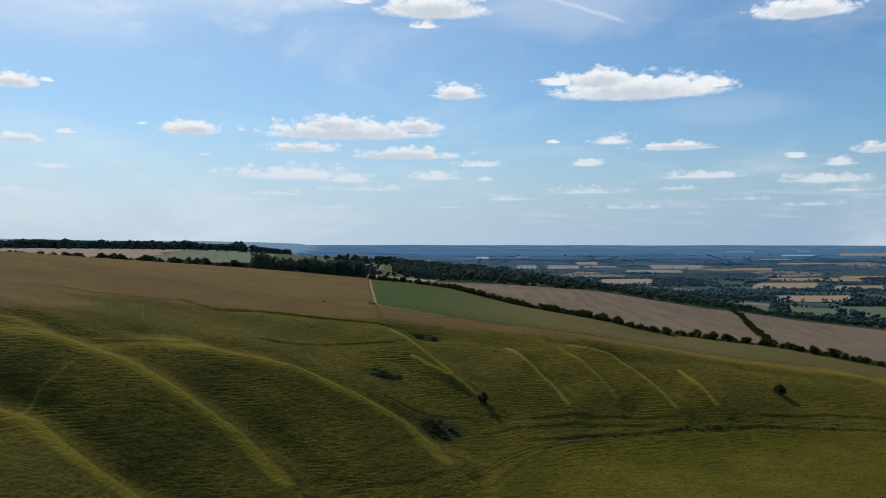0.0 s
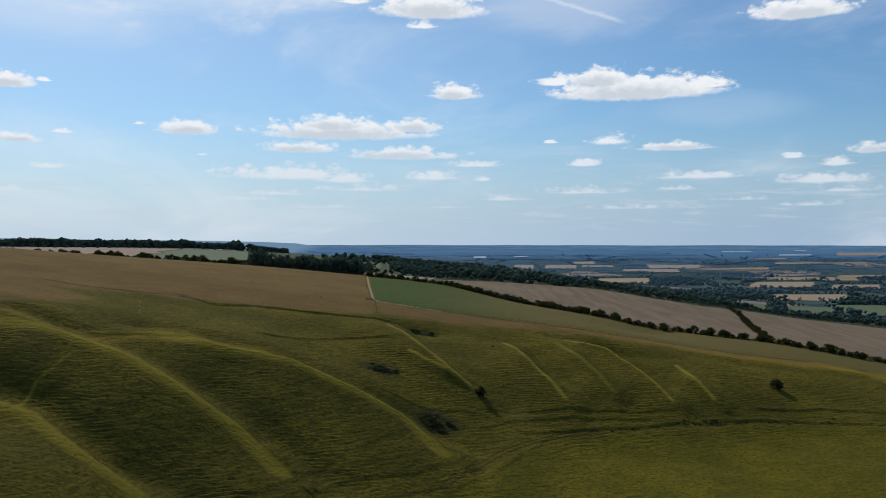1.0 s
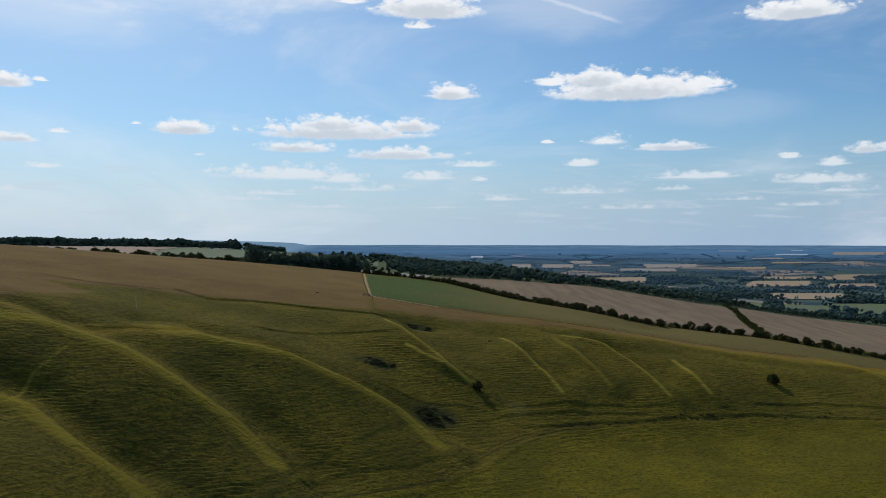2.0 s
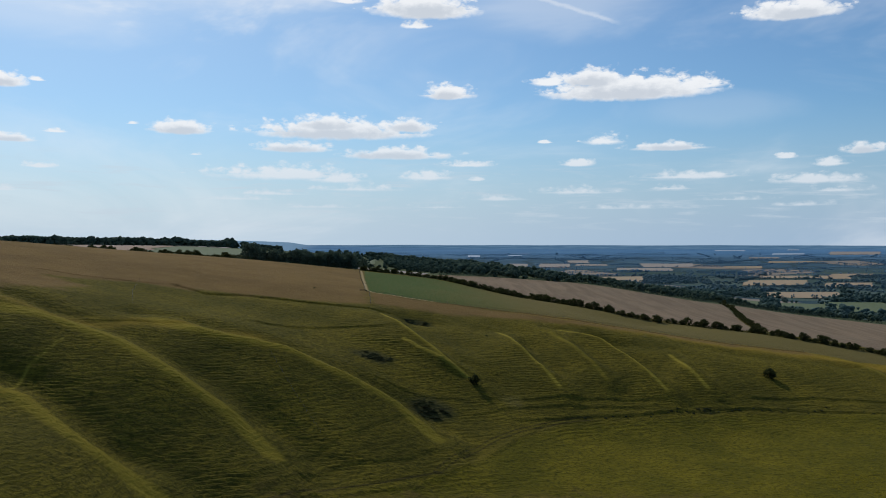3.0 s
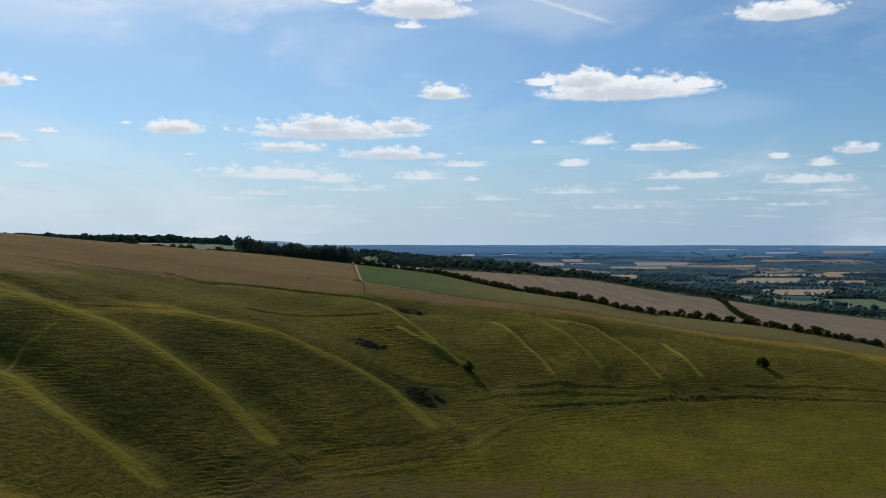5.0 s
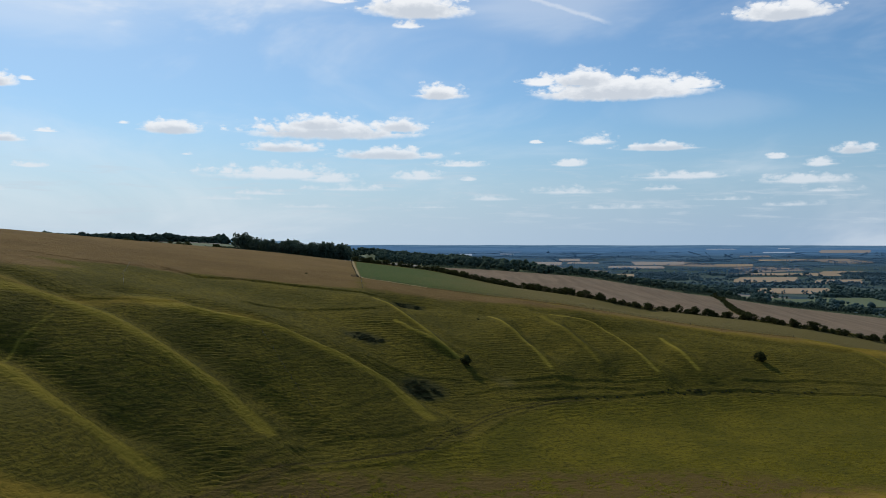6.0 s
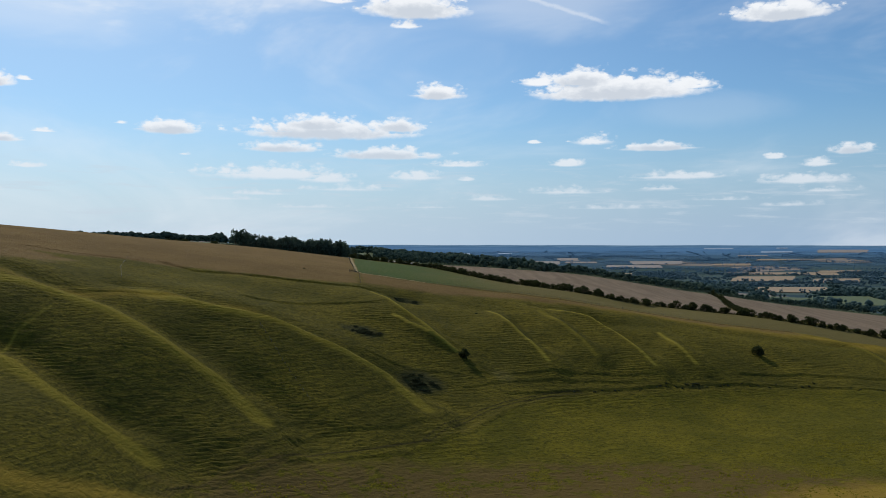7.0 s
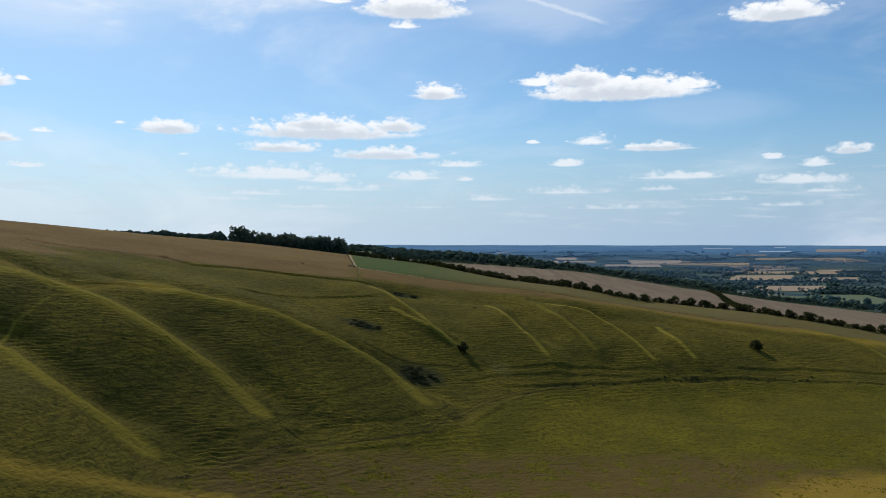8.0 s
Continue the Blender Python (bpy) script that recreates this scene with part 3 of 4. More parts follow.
def inside(x, y, ring):
    """Metres inside a closed outline; negative outside."""
    d = line_distance(x, y, tuple(ring) + (ring[0],))
    hit = np.zeros(x.shape, bool)
    for (ax, ay), (bx, by) in zip(ring, tuple(ring[1:]) + (ring[0],)):
        cross = (ay > y) != (by > y)
        with np.errstate(divide="ignore", invalid="ignore"):
            hit ^= cross & (x < (bx - ax) * (y - ay) / (by - ay) + ax)
    return np.where(hit, d, -d)


land = Land()

# ---- ground ----


def spaced(*legs):
    """Coordinates along an axis: (to, first gap, last gap) for each leg after the start."""
    at = [legs[0]]
    for to, g0, g1 in legs[1:]:
        start = at[-1]
        gap = g0
        while at[-1] + gap < to:
            at.append(at[-1] + gap)
            k = (at[-1] - start) / (to - start)
            gap = g0 + (g1 - g0) * k
        at.append(to)
    return np.array(at)


FIELD_HILL = ((-31, 424), (-35, 465), (-44, 551), (-58, 690), (-60, 716), (-118, 641 + 40), (-182, 640), (-700, 640), (-700, 200), (-190, 255),
              (-152, 290), (-140, 318), (-140, 350), (-161, 363), (-133, 383), (-99, 397), (-60, 410))
FIELD_BROW = ((-35, 464), (-13, 454), (19, 452), (62, 443), (107, 447), (150, 446), (193, 451), (193, 447), (148, 442), (105, 442), (62, 434), (10, 430), (-31, 424))
FIELD_CROP = ((-35, 465), (-13, 455), (19, 453), (62, 446), (107, 450), (150, 449), (193, 454), (225, 445), (300, 440), (300, 455), (242, 482), (210, 498),
              (168, 525), (119, 550), (95, 580), (68, 632), (38, 684), (0, 735), (-56, 700), (-44, 551))
FIELD_PLOUGH_1 = ((3, 760), (40, 690), (70, 640), (98, 585), (121, 555), (146, 540), (170, 527), (196, 522), (201, 545), (219, 597), (240, 671), (259, 740), (285, 838), (296, 892), (262, 872), (204, 872), (142, 900), (66, 888), (3, 845))
FIELD_PLOUGH_2 = ((206, 520), (253, 492), (330, 455), (520, 520), (520, 935), (459, 925), (400, 925), (310, 915), (294, 838), (268, 740), (249, 671), (228, 597))
FIELD_STRIP = ((-80, 775), (-45, 790), (-10, 795), (0, 830), (-40, 850), (-90, 850))
FENCE = ((-35, 465), (-13, 455), (19, 453), (62, 444), (107, 448), (150, 447), (193, 452))
PATH = ((0, 453.6), (-13, 455.6), (-33, 463.5), (-36.5, 470), (-45, 551), (-59, 700))
TRACK_1 = ((-119, 244), (-119, 256), (-117, 262), (-115, 270))
TRACK_3 = ((3, 276), (17, 295), (28, 311), (47, 331))
BROW = ((45, 441), (62, 441), (105, 445), (148, 443), (190, 446), (240, 436))


WHEEL_TRACK = ((1, 276), (12, 296), (22, 309), (33, 321), (47, 332), (61, 339))
# track at the bank foot; the bank's shade is painted into its dark line
BANK_SHADE_TRACK = ((-63, 213), (-47, 235), (-32, 251), (-14, 263), (1, 276))
# beds of nettle and thorn: middle, half width and half depth, how far the edge reaches
NETTLES = ((-25, 348.5, 9.5, 5.5, 6), (-1.5, 323, 10.5, 8, 7), (-8, 412.5, 8, 5, 5), (115, 362, 6, 2, 1.5))


def build_ground():
    xs = spaced(-3300, (-210, 90, 1.4), (245, 1.0, 1.0), (3300, 1.4, 90))
    ys = spaced(-500, (165, 45, 1.2), (205, 0.7, 0.4), (380, 0.36, 0.36), (430, 0.4, 0.6), (760, 0.9, 2.4), (1300, 2.6, 8), (5150, 9, 60))
    gx, gy = np.meshgrid(xs, ys)
    gz = land(gx, gy)
    steep = np.hypot(np.gradient(gz, xs, axis=1), np.gradient(gz, ys, axis=0))
    # trodden terraces along the slopes, hummocks on the rest
    mid = (gx > -215) & (gx < 260) & (gy > 160) & (gy < 460)
    a, b, c = gx[mid], gy[mid], gz[mid]
    # narrow sheep-walks, one above the other: a flat tread and a steep riser
    turn = c * 8.4 + 5.0 * lattice(a * 0.04, b * 0.04, c * 0, 5) + 2.6 * lattice(a * 0.14, b * 0.2, c * 0.15, 6) + 1.7 * lattice(a * 0.5, b * 0.5, c * 0.3, 16)
    deep = np.clip((steep[mid] - 0.15) * 4, 0.05, 1) * np.clip(0.72 + 0.7 * lattice(a * 0.11, b * 0.16, c * 0.5, 13), 0.1, 1.25)
    gz[mid] += np.interp(a, (-30, 10), (0.16, 0.10)) * deep * (np.sin(turn) + 0.3 * np.sin(2 * turn + 0.8))
    gz[mid] += 0.16 * lattice(a * 0.10, b * 0.10, c * 0.1, 3) + 0.10 * lattice(a * 0.4, b * 0.45, c * 0.4, 4) + 0.10 * lattice(a * 0.9, b * 1.3, c * 0.4, 14)
    n, k = len(ys), len(xs)
    x, y, z = gx.ravel(), gy.ravel(), gz.ravel()
    idx = np.arange(n * k).reshape(n, k)
    quads = np.stack([idx[:-1, :-1], idx[:-1, 1:], idx[1:, 1:], idx[1:, :-1]], -1).reshape(-1, 4)
    mesh = bpy.data.meshes.new("ground")
    mesh.vertices.add(n * k)
    mesh.vertices.foreach_set("co", np.c_[x, y, z].ravel())
    mesh.loops.add(quads.size)
    mesh.loops.foreach_set("vertex_index", quads.ravel())
    mesh.polygons.add(len(quads))
    mesh.polygons.foreach_set("loop_start", np.arange(0, quads.size, 4))
    mesh.polygons.foreach_set("use_smooth", np.ones(len(quads), bool))
    mesh.update(calc_edges=True)
    slope = np.hypot(np.gradient(gz, xs, axis=1), np.gradient(gz, ys, axis=0)).ravel()
    near = (np.abs(x) < 800) & (y < 1300)

    def put(name, fn, other):
        v = np.full(n * k, other, np.float32)
        v[near] = fn(x[near], y[near])
        mesh.attributes.new(name, "FLOAT", "POINT").data.foreach_set("value", v)

    put("stubble", lambda a, b: np.maximum.reduce([inside(a, b, FIELD_HILL), inside(a, b, FIELD_STRIP), inside(a, b, FIELD_BROW)]), -99)
    put("crop", lambda a, b: inside(a, b, FIELD_CROP), -99)
    put("plough", lambda a, b: np.maximum(inside(a, b, FIELD_PLOUGH_1), inside(a, b, FIELD_PLOUGH_2)), -99)
    put("path", lambda a, b: 0.75 - line_distance(a, b, PATH), -99)
    put("dry", lambda a, b: np.maximum(6 - line_distance(a, b, BROW), np.maximum(9 - 3 * line_distance(a, b, ((-110, 184), (-83, 189), (-70, 199), (-48, 213))), np.maximum(45 - np.hypot((a - 140) * 0.8, b - 205), 0 - line_distance(a, b, ((-145, 288), (-126, 284), (-92, 313), (-60, 325)))))), -99)
    put("meadow", lambda a, b: inside(a, b, tuple(q[:2] for q in EDGES[0] + EDGES[1]) + ((330, 380), (330, 100), (-40, 100), (-60, 190))), -99)
    put("worn", lambda a, b: 76 - np.hypot((a - 60) * 0.6, b - 195), -99)
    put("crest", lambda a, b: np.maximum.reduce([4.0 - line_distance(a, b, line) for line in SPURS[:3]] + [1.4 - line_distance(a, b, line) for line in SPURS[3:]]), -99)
    # the spur lines are painted-in sunlit edges, TRACK_1 is trodden
    put("trod_sunlit", lambda a, b: np.maximum.reduce([0.95 - line_distance(a, b, line) for line in (SPURS[3], SPURS[4], SPURS[6], SPURS[7], SPUR_SIDE)] + [0.45 - line_distance(a, b, TRACK_1)]), -99)
    put("rut_shade", lambda a, b: np.maximum(0.35 - np.abs(line_distance(a, b, WHEEL_TRACK) - 1.0), 0.42 - line_distance(a, b, BANK_SHADE_TRACK)), -99)
    put("beyond", lambda a, b: b - 742, 99)
    put("nettle", lambda a, b: np.maximum.reduce([reach - np.hypot((a - cx) * reach / rx, (b - cy) * reach / ry) for cx, cy, rx, ry, reach in NETTLES]), -99)
    put("rough", lambda a, b: 1.2 - line_distance(a, b, FENCE), -99)
    put("bare", lambda a, b: np.maximum(5 - np.hypot(a - 31, (b - 340) * 1.0), 0.6 - line_distance(a, b, TRACK_3)), -99)
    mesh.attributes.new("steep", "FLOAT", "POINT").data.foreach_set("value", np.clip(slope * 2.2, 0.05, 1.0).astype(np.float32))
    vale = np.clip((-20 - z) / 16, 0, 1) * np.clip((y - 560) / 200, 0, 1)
    # above 1 it grows with distance and picks the hazed colours
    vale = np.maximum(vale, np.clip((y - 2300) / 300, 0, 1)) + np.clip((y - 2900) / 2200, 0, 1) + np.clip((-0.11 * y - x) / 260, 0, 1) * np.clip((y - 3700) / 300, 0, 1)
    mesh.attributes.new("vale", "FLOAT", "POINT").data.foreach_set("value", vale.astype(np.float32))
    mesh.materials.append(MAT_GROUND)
    return tagged(new("ground", mesh), "rolling chalk downland with fluted grass slopes and fields", "ground", kind="structure")


ground = build_ground()

# ---- trees ----


def part(name, mesh, mat, parent, label=""):
    """One mesh object under a thing or a part."""
    if isinstance(mesh, bmesh.types.BMesh):
        bm, mesh = mesh, bpy.data.meshes.new(name)
        bm.to_mesh(mesh)
        bm.free()
    if not mesh.materials:
        mesh.materials.append(mat)
    ob = new(name, mesh)
    ob.parent = parent
    return tagged(ob, label)


def leaves(centres, radii, per, size, rng, squash=0.8):
    """Vertices of small bent leaf sprays scattered through clumps."""
    c = np.repeat(centres, per, 0)
    r = np.repeat(radii, per)
    d = rng.normal(size=c.shape)
    d /= np.linalg.norm(d, axis=1)[:, None]
    pos = c + d * (r * rng.uniform(0.55, 1.05, len(r)))[:, None] * (1, 1, squash)
    a = rng.normal(size=c.shape)
    a /= np.linalg.norm(a, axis=1)[:, None]
    b = np.cross(a, d)
    b /= np.linalg.norm(b, axis=1)[:, None] + 1e-9
    s = (size * rng.uniform(0.6, 1.3, len(r)))[:, None]
    tip = d * s * 0.35
    v = np.stack([pos - a * s - tip, pos + b * s * 0.7, pos + a * s - tip, pos - b * s * 0.7], 1)
    return v.reshape(-1, 3)


def quad_mesh(name, v):
    mesh = bpy.data.meshes.new(name)
    k = len(v)
    mesh.vertices.add(k)
    mesh.vertices.foreach_set("co", np.ascontiguousarray(v, np.float32).ravel())
    mesh.loops.add(k)
    mesh.loops.foreach_set("vertex_index", np.arange(k))
    mesh.polygons.add(k // 4)
    mesh.polygons.foreach_set("loop_start", np.arange(0, k, 4))
    mesh.update(calc_edges=True)
    return mesh


def limb(bm, a, b, ra, rb, sides=6):
    a, b = Vector(a), Vector(b)
    turn = (b - a).to_track_quat("Z", "Y").to_matrix()
    rings = []
    for p, r in ((a, ra), (a.lerp(b, 0.5), (ra + rb) * 0.47), (b, rb)):
        rings.append([bm.verts.new(p + turn @ Vector((r * math.cos(6.2832 * i / sides), r * math.sin(6.2832 * i / sides), 0))) for i in range(sides)])
    for lo, hi in zip(rings[:-1], rings[1:]):
        for i in range(sides):
            bm.faces.new((lo[i], lo[(i + 1) % sides], hi[(i + 1) % sides], hi[i]))
    bm.faces.new(rings[-1])


def crown_clumps(rng, height, width, base, count):
    """Clump centres and sizes on an uneven dome."""
    u = rng.uniform(-0.95, 1, count)
    ang = rng.uniform(0, 6.283, count)
    rad = np.sqrt(1 - np.clip(u, -1, 1) ** 2) * rng.uniform(0.45, 1.0, count)
    mid = (height + base) / 2
    c = np.c_[rad * np.cos(ang) * width / 2, rad * np.sin(ang) * width / 2, mid + u * (height - base) / 2 * rng.uniform(0.7, 1.0, count)]
    return c, rng.uniform(0.16, 0.30, count) * width


def make_tree(name, seed, height, width, base, leaf, mat, label, category, group, count=26, per=16):
    rng = np.random.default_rng(seed)
    root = new(name)
    bm = bmesh.new()
    limb(bm, (0, 0, -0.6), (0, 0, height * 0.55), width * 0.045, width * 0.022)
    for i in range(5):
        a = i * 1.26 + rng.uniform(-0.3, 0.3)
        limb(bm, (0, 0, height * (0.25 + 0.05 * i)), (math.cos(a) * width * 0.3, math.sin(a) * width * 0.3, height * (0.5 + 0.07 * i)), width * 0.02, width * 0.007, 4)
    part("trunk", bm, MAT_BARK, root)
    c, r = crown_clumps(rng, height, width, base, count)
    part("crown", quad_mesh("crown", leaves(c, r, per, leaf, rng)), mat, root)
    return tagged(root, label, category, group)


class Grove:
    """Kinds of tree that share their meshes; plants copies on the ground."""

    def __init__(self, makers):
        self.kinds = makers
        self.used = [False] * len(makers)

    def plant(self, x, y, scale, rng, squash=1.0):
        i = self.used.index(False) if False in self.used else int(rng.integers(len(self.kinds)))
        z = float(land(np.array([x]), np.array([y]))[0])
        m = pose(x, y, z - 0.1, 0, 0, float(rng.uniform(0, 360)))
        ob = self.kinds[i]
        if self.used[i]:
            ob = copy_thing(ob, m)
        else:
            ob.matrix_basis = m
            self.used[i] = True
        ob.scale = (scale * float(rng.uniform(0.9, 1.15)), scale * float(rng.uniform(0.9, 1.15)), scale * squash)
        return ob


def along(line, gap, rng, jitter):
    """Places strung along a line in plan."""
    out = []
    for a, b in zip(line[:-1], line[1:]):
        a, b = np.array(a, float), np.array(b, float)
        k = max(1, int(round(np.linalg.norm(b - a) / gap)))
        out += [a + (b - a) * (i + rng.uniform(0, 1)) / k + rng.normal(size=2) * jitter for i in range(k)]
    return out


HEDGE = ((-60, 712), (-31, 748), (8, 737), (38, 678), (68, 627), (95, 573), (119, 543), (144, 533), (168, 519), (192, 511), (210, 493), (230, 480), (242, 476), (275, 462), (310, 450))
HEDGE_CROSS = ((299, 900), (288, 838), (262, 740), (243, 671), (222, 597), (204, 545))
HEDGE_TOP = ((-420, 790), (-330, 785), (-290, 790), (-250, 800), (-215, 805), (-185, 800), (-150, 760), (-130, 735))
rng = np.random.default_rng(5)
hedge_trees = Grove([make_tree("hedge_tree", 10 + i, 4.6, 5.2, 0.3, 0.32, MAT_LEAF, "dark green hawthorn in the hedge between the fields", "tree", "trees of the hedges", 28, 26) for i in range(5)])
for x, y in along(HEDGE, 2.7, rng, 0.8):
    hedge_trees.plant(x, y, 0.5 + 0.6 * rng.uniform(0, 1) ** 1.6, rng)
for x, y in along(HEDGE_CROSS, 5.0, rng, 1.0):
    hedge_trees.plant(x, y, 0.4 + 0.6 * rng.uniform(0, 1) ** 2, rng)
for x, y in along(HEDGE_TOP, 4.0, rng, 1.2):
    hedge_trees.plant(x, y, rng.uniform(0.8, 1.6), rng)

wood_trees = Grove([make_tree("wood_tree", 30 + i, 11.8, 9.5, 1.0, 0.75, MAT_WOOD, "tall broad-leaved tree at the edge of the wood", "tree", "trees of the hill wood", 34, 16) for i in range(5)])
WOOD_FRONT = ((-148, 668), (-120, 690), (-95, 725), (-74, 765))
for row in range(4):
    for x, y in along([(a + row * 3, b + row * 9) for a, b in WOOD_FRONT], 6.5, rng, 2.0):
        tall = 1.0 + 0.28 * float(lattice(np.array([x * 0.06]), np.array([y * 0.02]), np.array([0.5]), 31)[0])
        wood_trees.plant(x, y, tall * rng.uniform(0.7, 1.15), rng)


def clump_mesh(name, centres, radii, sprays, g):
    """Many uneven leafy clumps, each a jittered twenty-sided lump, fringed with loose sprays."""
    bm = bmesh.new()
    bmesh.ops.create_icosphere(bm, subdivisions=1, radius=1.0)
    unit = np.array([v.co[:] for v in bm.verts])
    faces = np.array([[v.index for v in f.verts] for f in bm.faces])
    bm.free()
    k, m = len(centres), len(unit)
    turn = g.uniform(0, 6.283, k)
    u = np.stack([unit[None, :, 0] * np.cos(turn)[:, None] - unit[None, :, 1] * np.sin(turn)[:, None],
                  unit[None, :, 0] * np.sin(turn)[:, None] + unit[None, :, 1] * np.cos(turn)[:, None],
                  np.broadcast_to(unit[None, :, 2], (k, m)) * 0.85], -1)
    v = centres[:, None] + u * radii[:, None, None] * g.uniform(0.72, 1.18, (k, m, 1))
    tri = (np.arange(k)[:, None, None] * m + faces[None]).ravel()
    quads = len(sprays) // 4
    verts = np.concatenate([v.reshape(-1, 3), sprays]) if quads else v.reshape(-1, 3)
    loops = np.concatenate([tri, np.arange(len(sprays)) + k * m])
    starts = np.concatenate([np.arange(0, len(tri), 3), len(tri) + 4 * np.arange(quads)])
    mesh = bpy.data.meshes.new(name)
    mesh.vertices.add(len(verts))
    mesh.vertices.foreach_set("co", np.ascontiguousarray(verts, np.float32).ravel())
    mesh.loops.add(len(loops))
    mesh.loops.foreach_set("vertex_index", loops)
    mesh.polygons.add(len(starts))
    mesh.polygons.foreach_set("loop_start", starts)
    mesh.polygons.foreach_set("use_smooth", np.ones(len(starts), bool))
    mesh.update(calc_edges=True)
    return mesh


def far_wood(name, places, heights, leaf, mat, label, category, seed, per=4, clumps=6):
    """Woodland too far off to count, as one mesh of many crowns."""
    g = np.random.default_rng(seed)
    p = np.array(places)
    z = land(p[:, 0], p[:, 1])
    heights = heights * (1 + 0.35 * lattice(p[:, 0] * 0.02, p[:, 1] * 0.02, 0 * z, 51))
    cs, rs = [], []
    for (x, y), gz, h in zip(p, z, heights):
        c, r = crown_clumps(g, h, h * g.uniform(0.8, 1.25), 0.0, clumps)
        cs.append(c + (x, y, gz))
        rs.append(r * 1.2)
    cs, rs = np.concatenate(cs), np.concatenate(rs)
    sprays = leaves(cs, rs * 1.05, per, leaf, g) if per else np.zeros((0, 3))
    ob = new(name, clump_mesh(name, cs, rs, sprays, g))
    ob.data.materials.append(mat)
    return tagged(ob, label, category, kind="stuff")


def fill(ring, gap, g):
    """Places scattered inside an outline in plan."""
    r = np.array(ring)
    lo, hi = r.min(0), r.max(0)
    k = int((hi[0] - lo[0]) * (hi[1] - lo[1]) / gap ** 2)
    q = g.uniform(lo, hi, (k, 2))
    return q[inside(q[:, 0], q[:, 1], ring) > 0]


WOOD_SCARP = ((-20, 875), (66, 892), (142, 906), (204, 880), (262, 880), (300, 920), (400, 960), (520, 960), (520, 1150), (330, 1180), (150, 1250), (0, 1450), (-75, 1450), (-65, 1150), (-58, 1000), (-35, 895))
q = fill(WOOD_SCARP, 11, rng)
far_wood("scarp_wood", q, rng.uniform(5, 8.5, len(q)), 0.5, MAT_WOOD, "dark broad-leaved wood clothing the scarp", "woodland", 3, 8, 9)
q = np.concatenate([np.c_[rng.uniform(-960, -392, 620), rng.uniform(1700, 1740, 620)], np.c_[rng.uniform(-372, -303, 110), rng.uniform(1690, 1730, 110)]])
far_wood("ridge_belt", q, rng.uniform(11, 14, len(q)), 0.9, MAT_WOOD, "long dark tree belt along the ridge", "woodland", 4, 5, 8)



def copse(cx, cy, rx, ry, k):
    return [(cx + rng.normal() * rx * 0.5, cy + rng.normal() * ry * 0.5) for i in range(k)]


def hedge_row(x0, y0, x1, y1, gap):
    k = max(2, int(math.hypot(x1 - x0, y1 - y0) / gap))
    return [(x0 + (x1 - x0) * i / k + rng.normal() * 2, y0 + (y1 - y0) * i / k + rng.normal() * 2) for i in range(k)]


def hedge(line, height, width, mat, label, seed):
    """The close-grown body of a hedge."""
    g = np.random.default_rng(seed)
    p = np.array(along([q[:2] for q in line], 0.55, g, width * 0.28))
    h = height * g.uniform(0.35, 1.0, len(p)) * (0.75 + 0.4 * lattice(p[:, 0] * 0.12, p[:, 1] * 0.12, 0 * p[:, 0], 21))
    c = np.c_[p, land(p[:, 0], p[:, 1]) + 0.55 * h]
    ob = new("hedge", quad_mesh("hedge", leaves(c, 0.32 * width + 0.3 * h, 12, 0.34, g)))
    ob.data.materials.append(mat)
    return tagged(ob, label, "hedge", kind="stuff")


hedge(HEDGE, 2.5, 2.8, MAT_LEAF, "thick dark hedge between the crop and the stubble", 41)
hedge(HEDGE_CROSS, 1.7, 1.7, MAT_LEAF, "dark hedge between the two stubble fields", 42)
hedge(HEDGE_TOP, 2.4, 3.0, MAT_LEAF, "dark hedge behind the brow of the hill", 43)
hedge(((3, 850), (66, 893), (142, 905), (204, 877), (262, 877), (300, 918), (400, 930), (520, 940)), 4.0, 4.0, MAT_WOOD, "bushy edge of the scarp wood", 44)
hedge(((-150, 663), (-122, 684), (-97, 718), (-76, 758), (-62, 770)), 3.5, 4.0, MAT_WOOD, "bushy edge of the hill wood", 45)

# trees and hedges between the downs and the vale
q = (hedge_row(-900, 1590, -370, 1580, 19) + hedge_row(-170, 1400, -60, 1290, 8)
     + hedge_row(-150, 960, -70, 930, 6) + copse(-150, 1430, 60, 20, 26) + copse(-90, 1480, 40, 20, 26) + copse(-30, 1420, 50, 30, 40) + copse(-120, 1060, 50, 12, 30))
q = np.array(q)
far_wood("down_hedges", q, rng.uniform(4, 9, len(q)), 0.6, MAT_WOOD, "rows of dark trees and hedges on the downs", "hedge", 8, 6, 8)

q = np.array(hedge_row(-110, 905, -45, 885, 4) + hedge_row(-45, 885, 8, 858, 4))
far_wood("strip_hedge", q, rng.uniform(2.5, 5, len(q)), 0.5, MAT_WOOD, "dark hedge behind the pale strip of stubble", "hedge", 9, 8, 8)

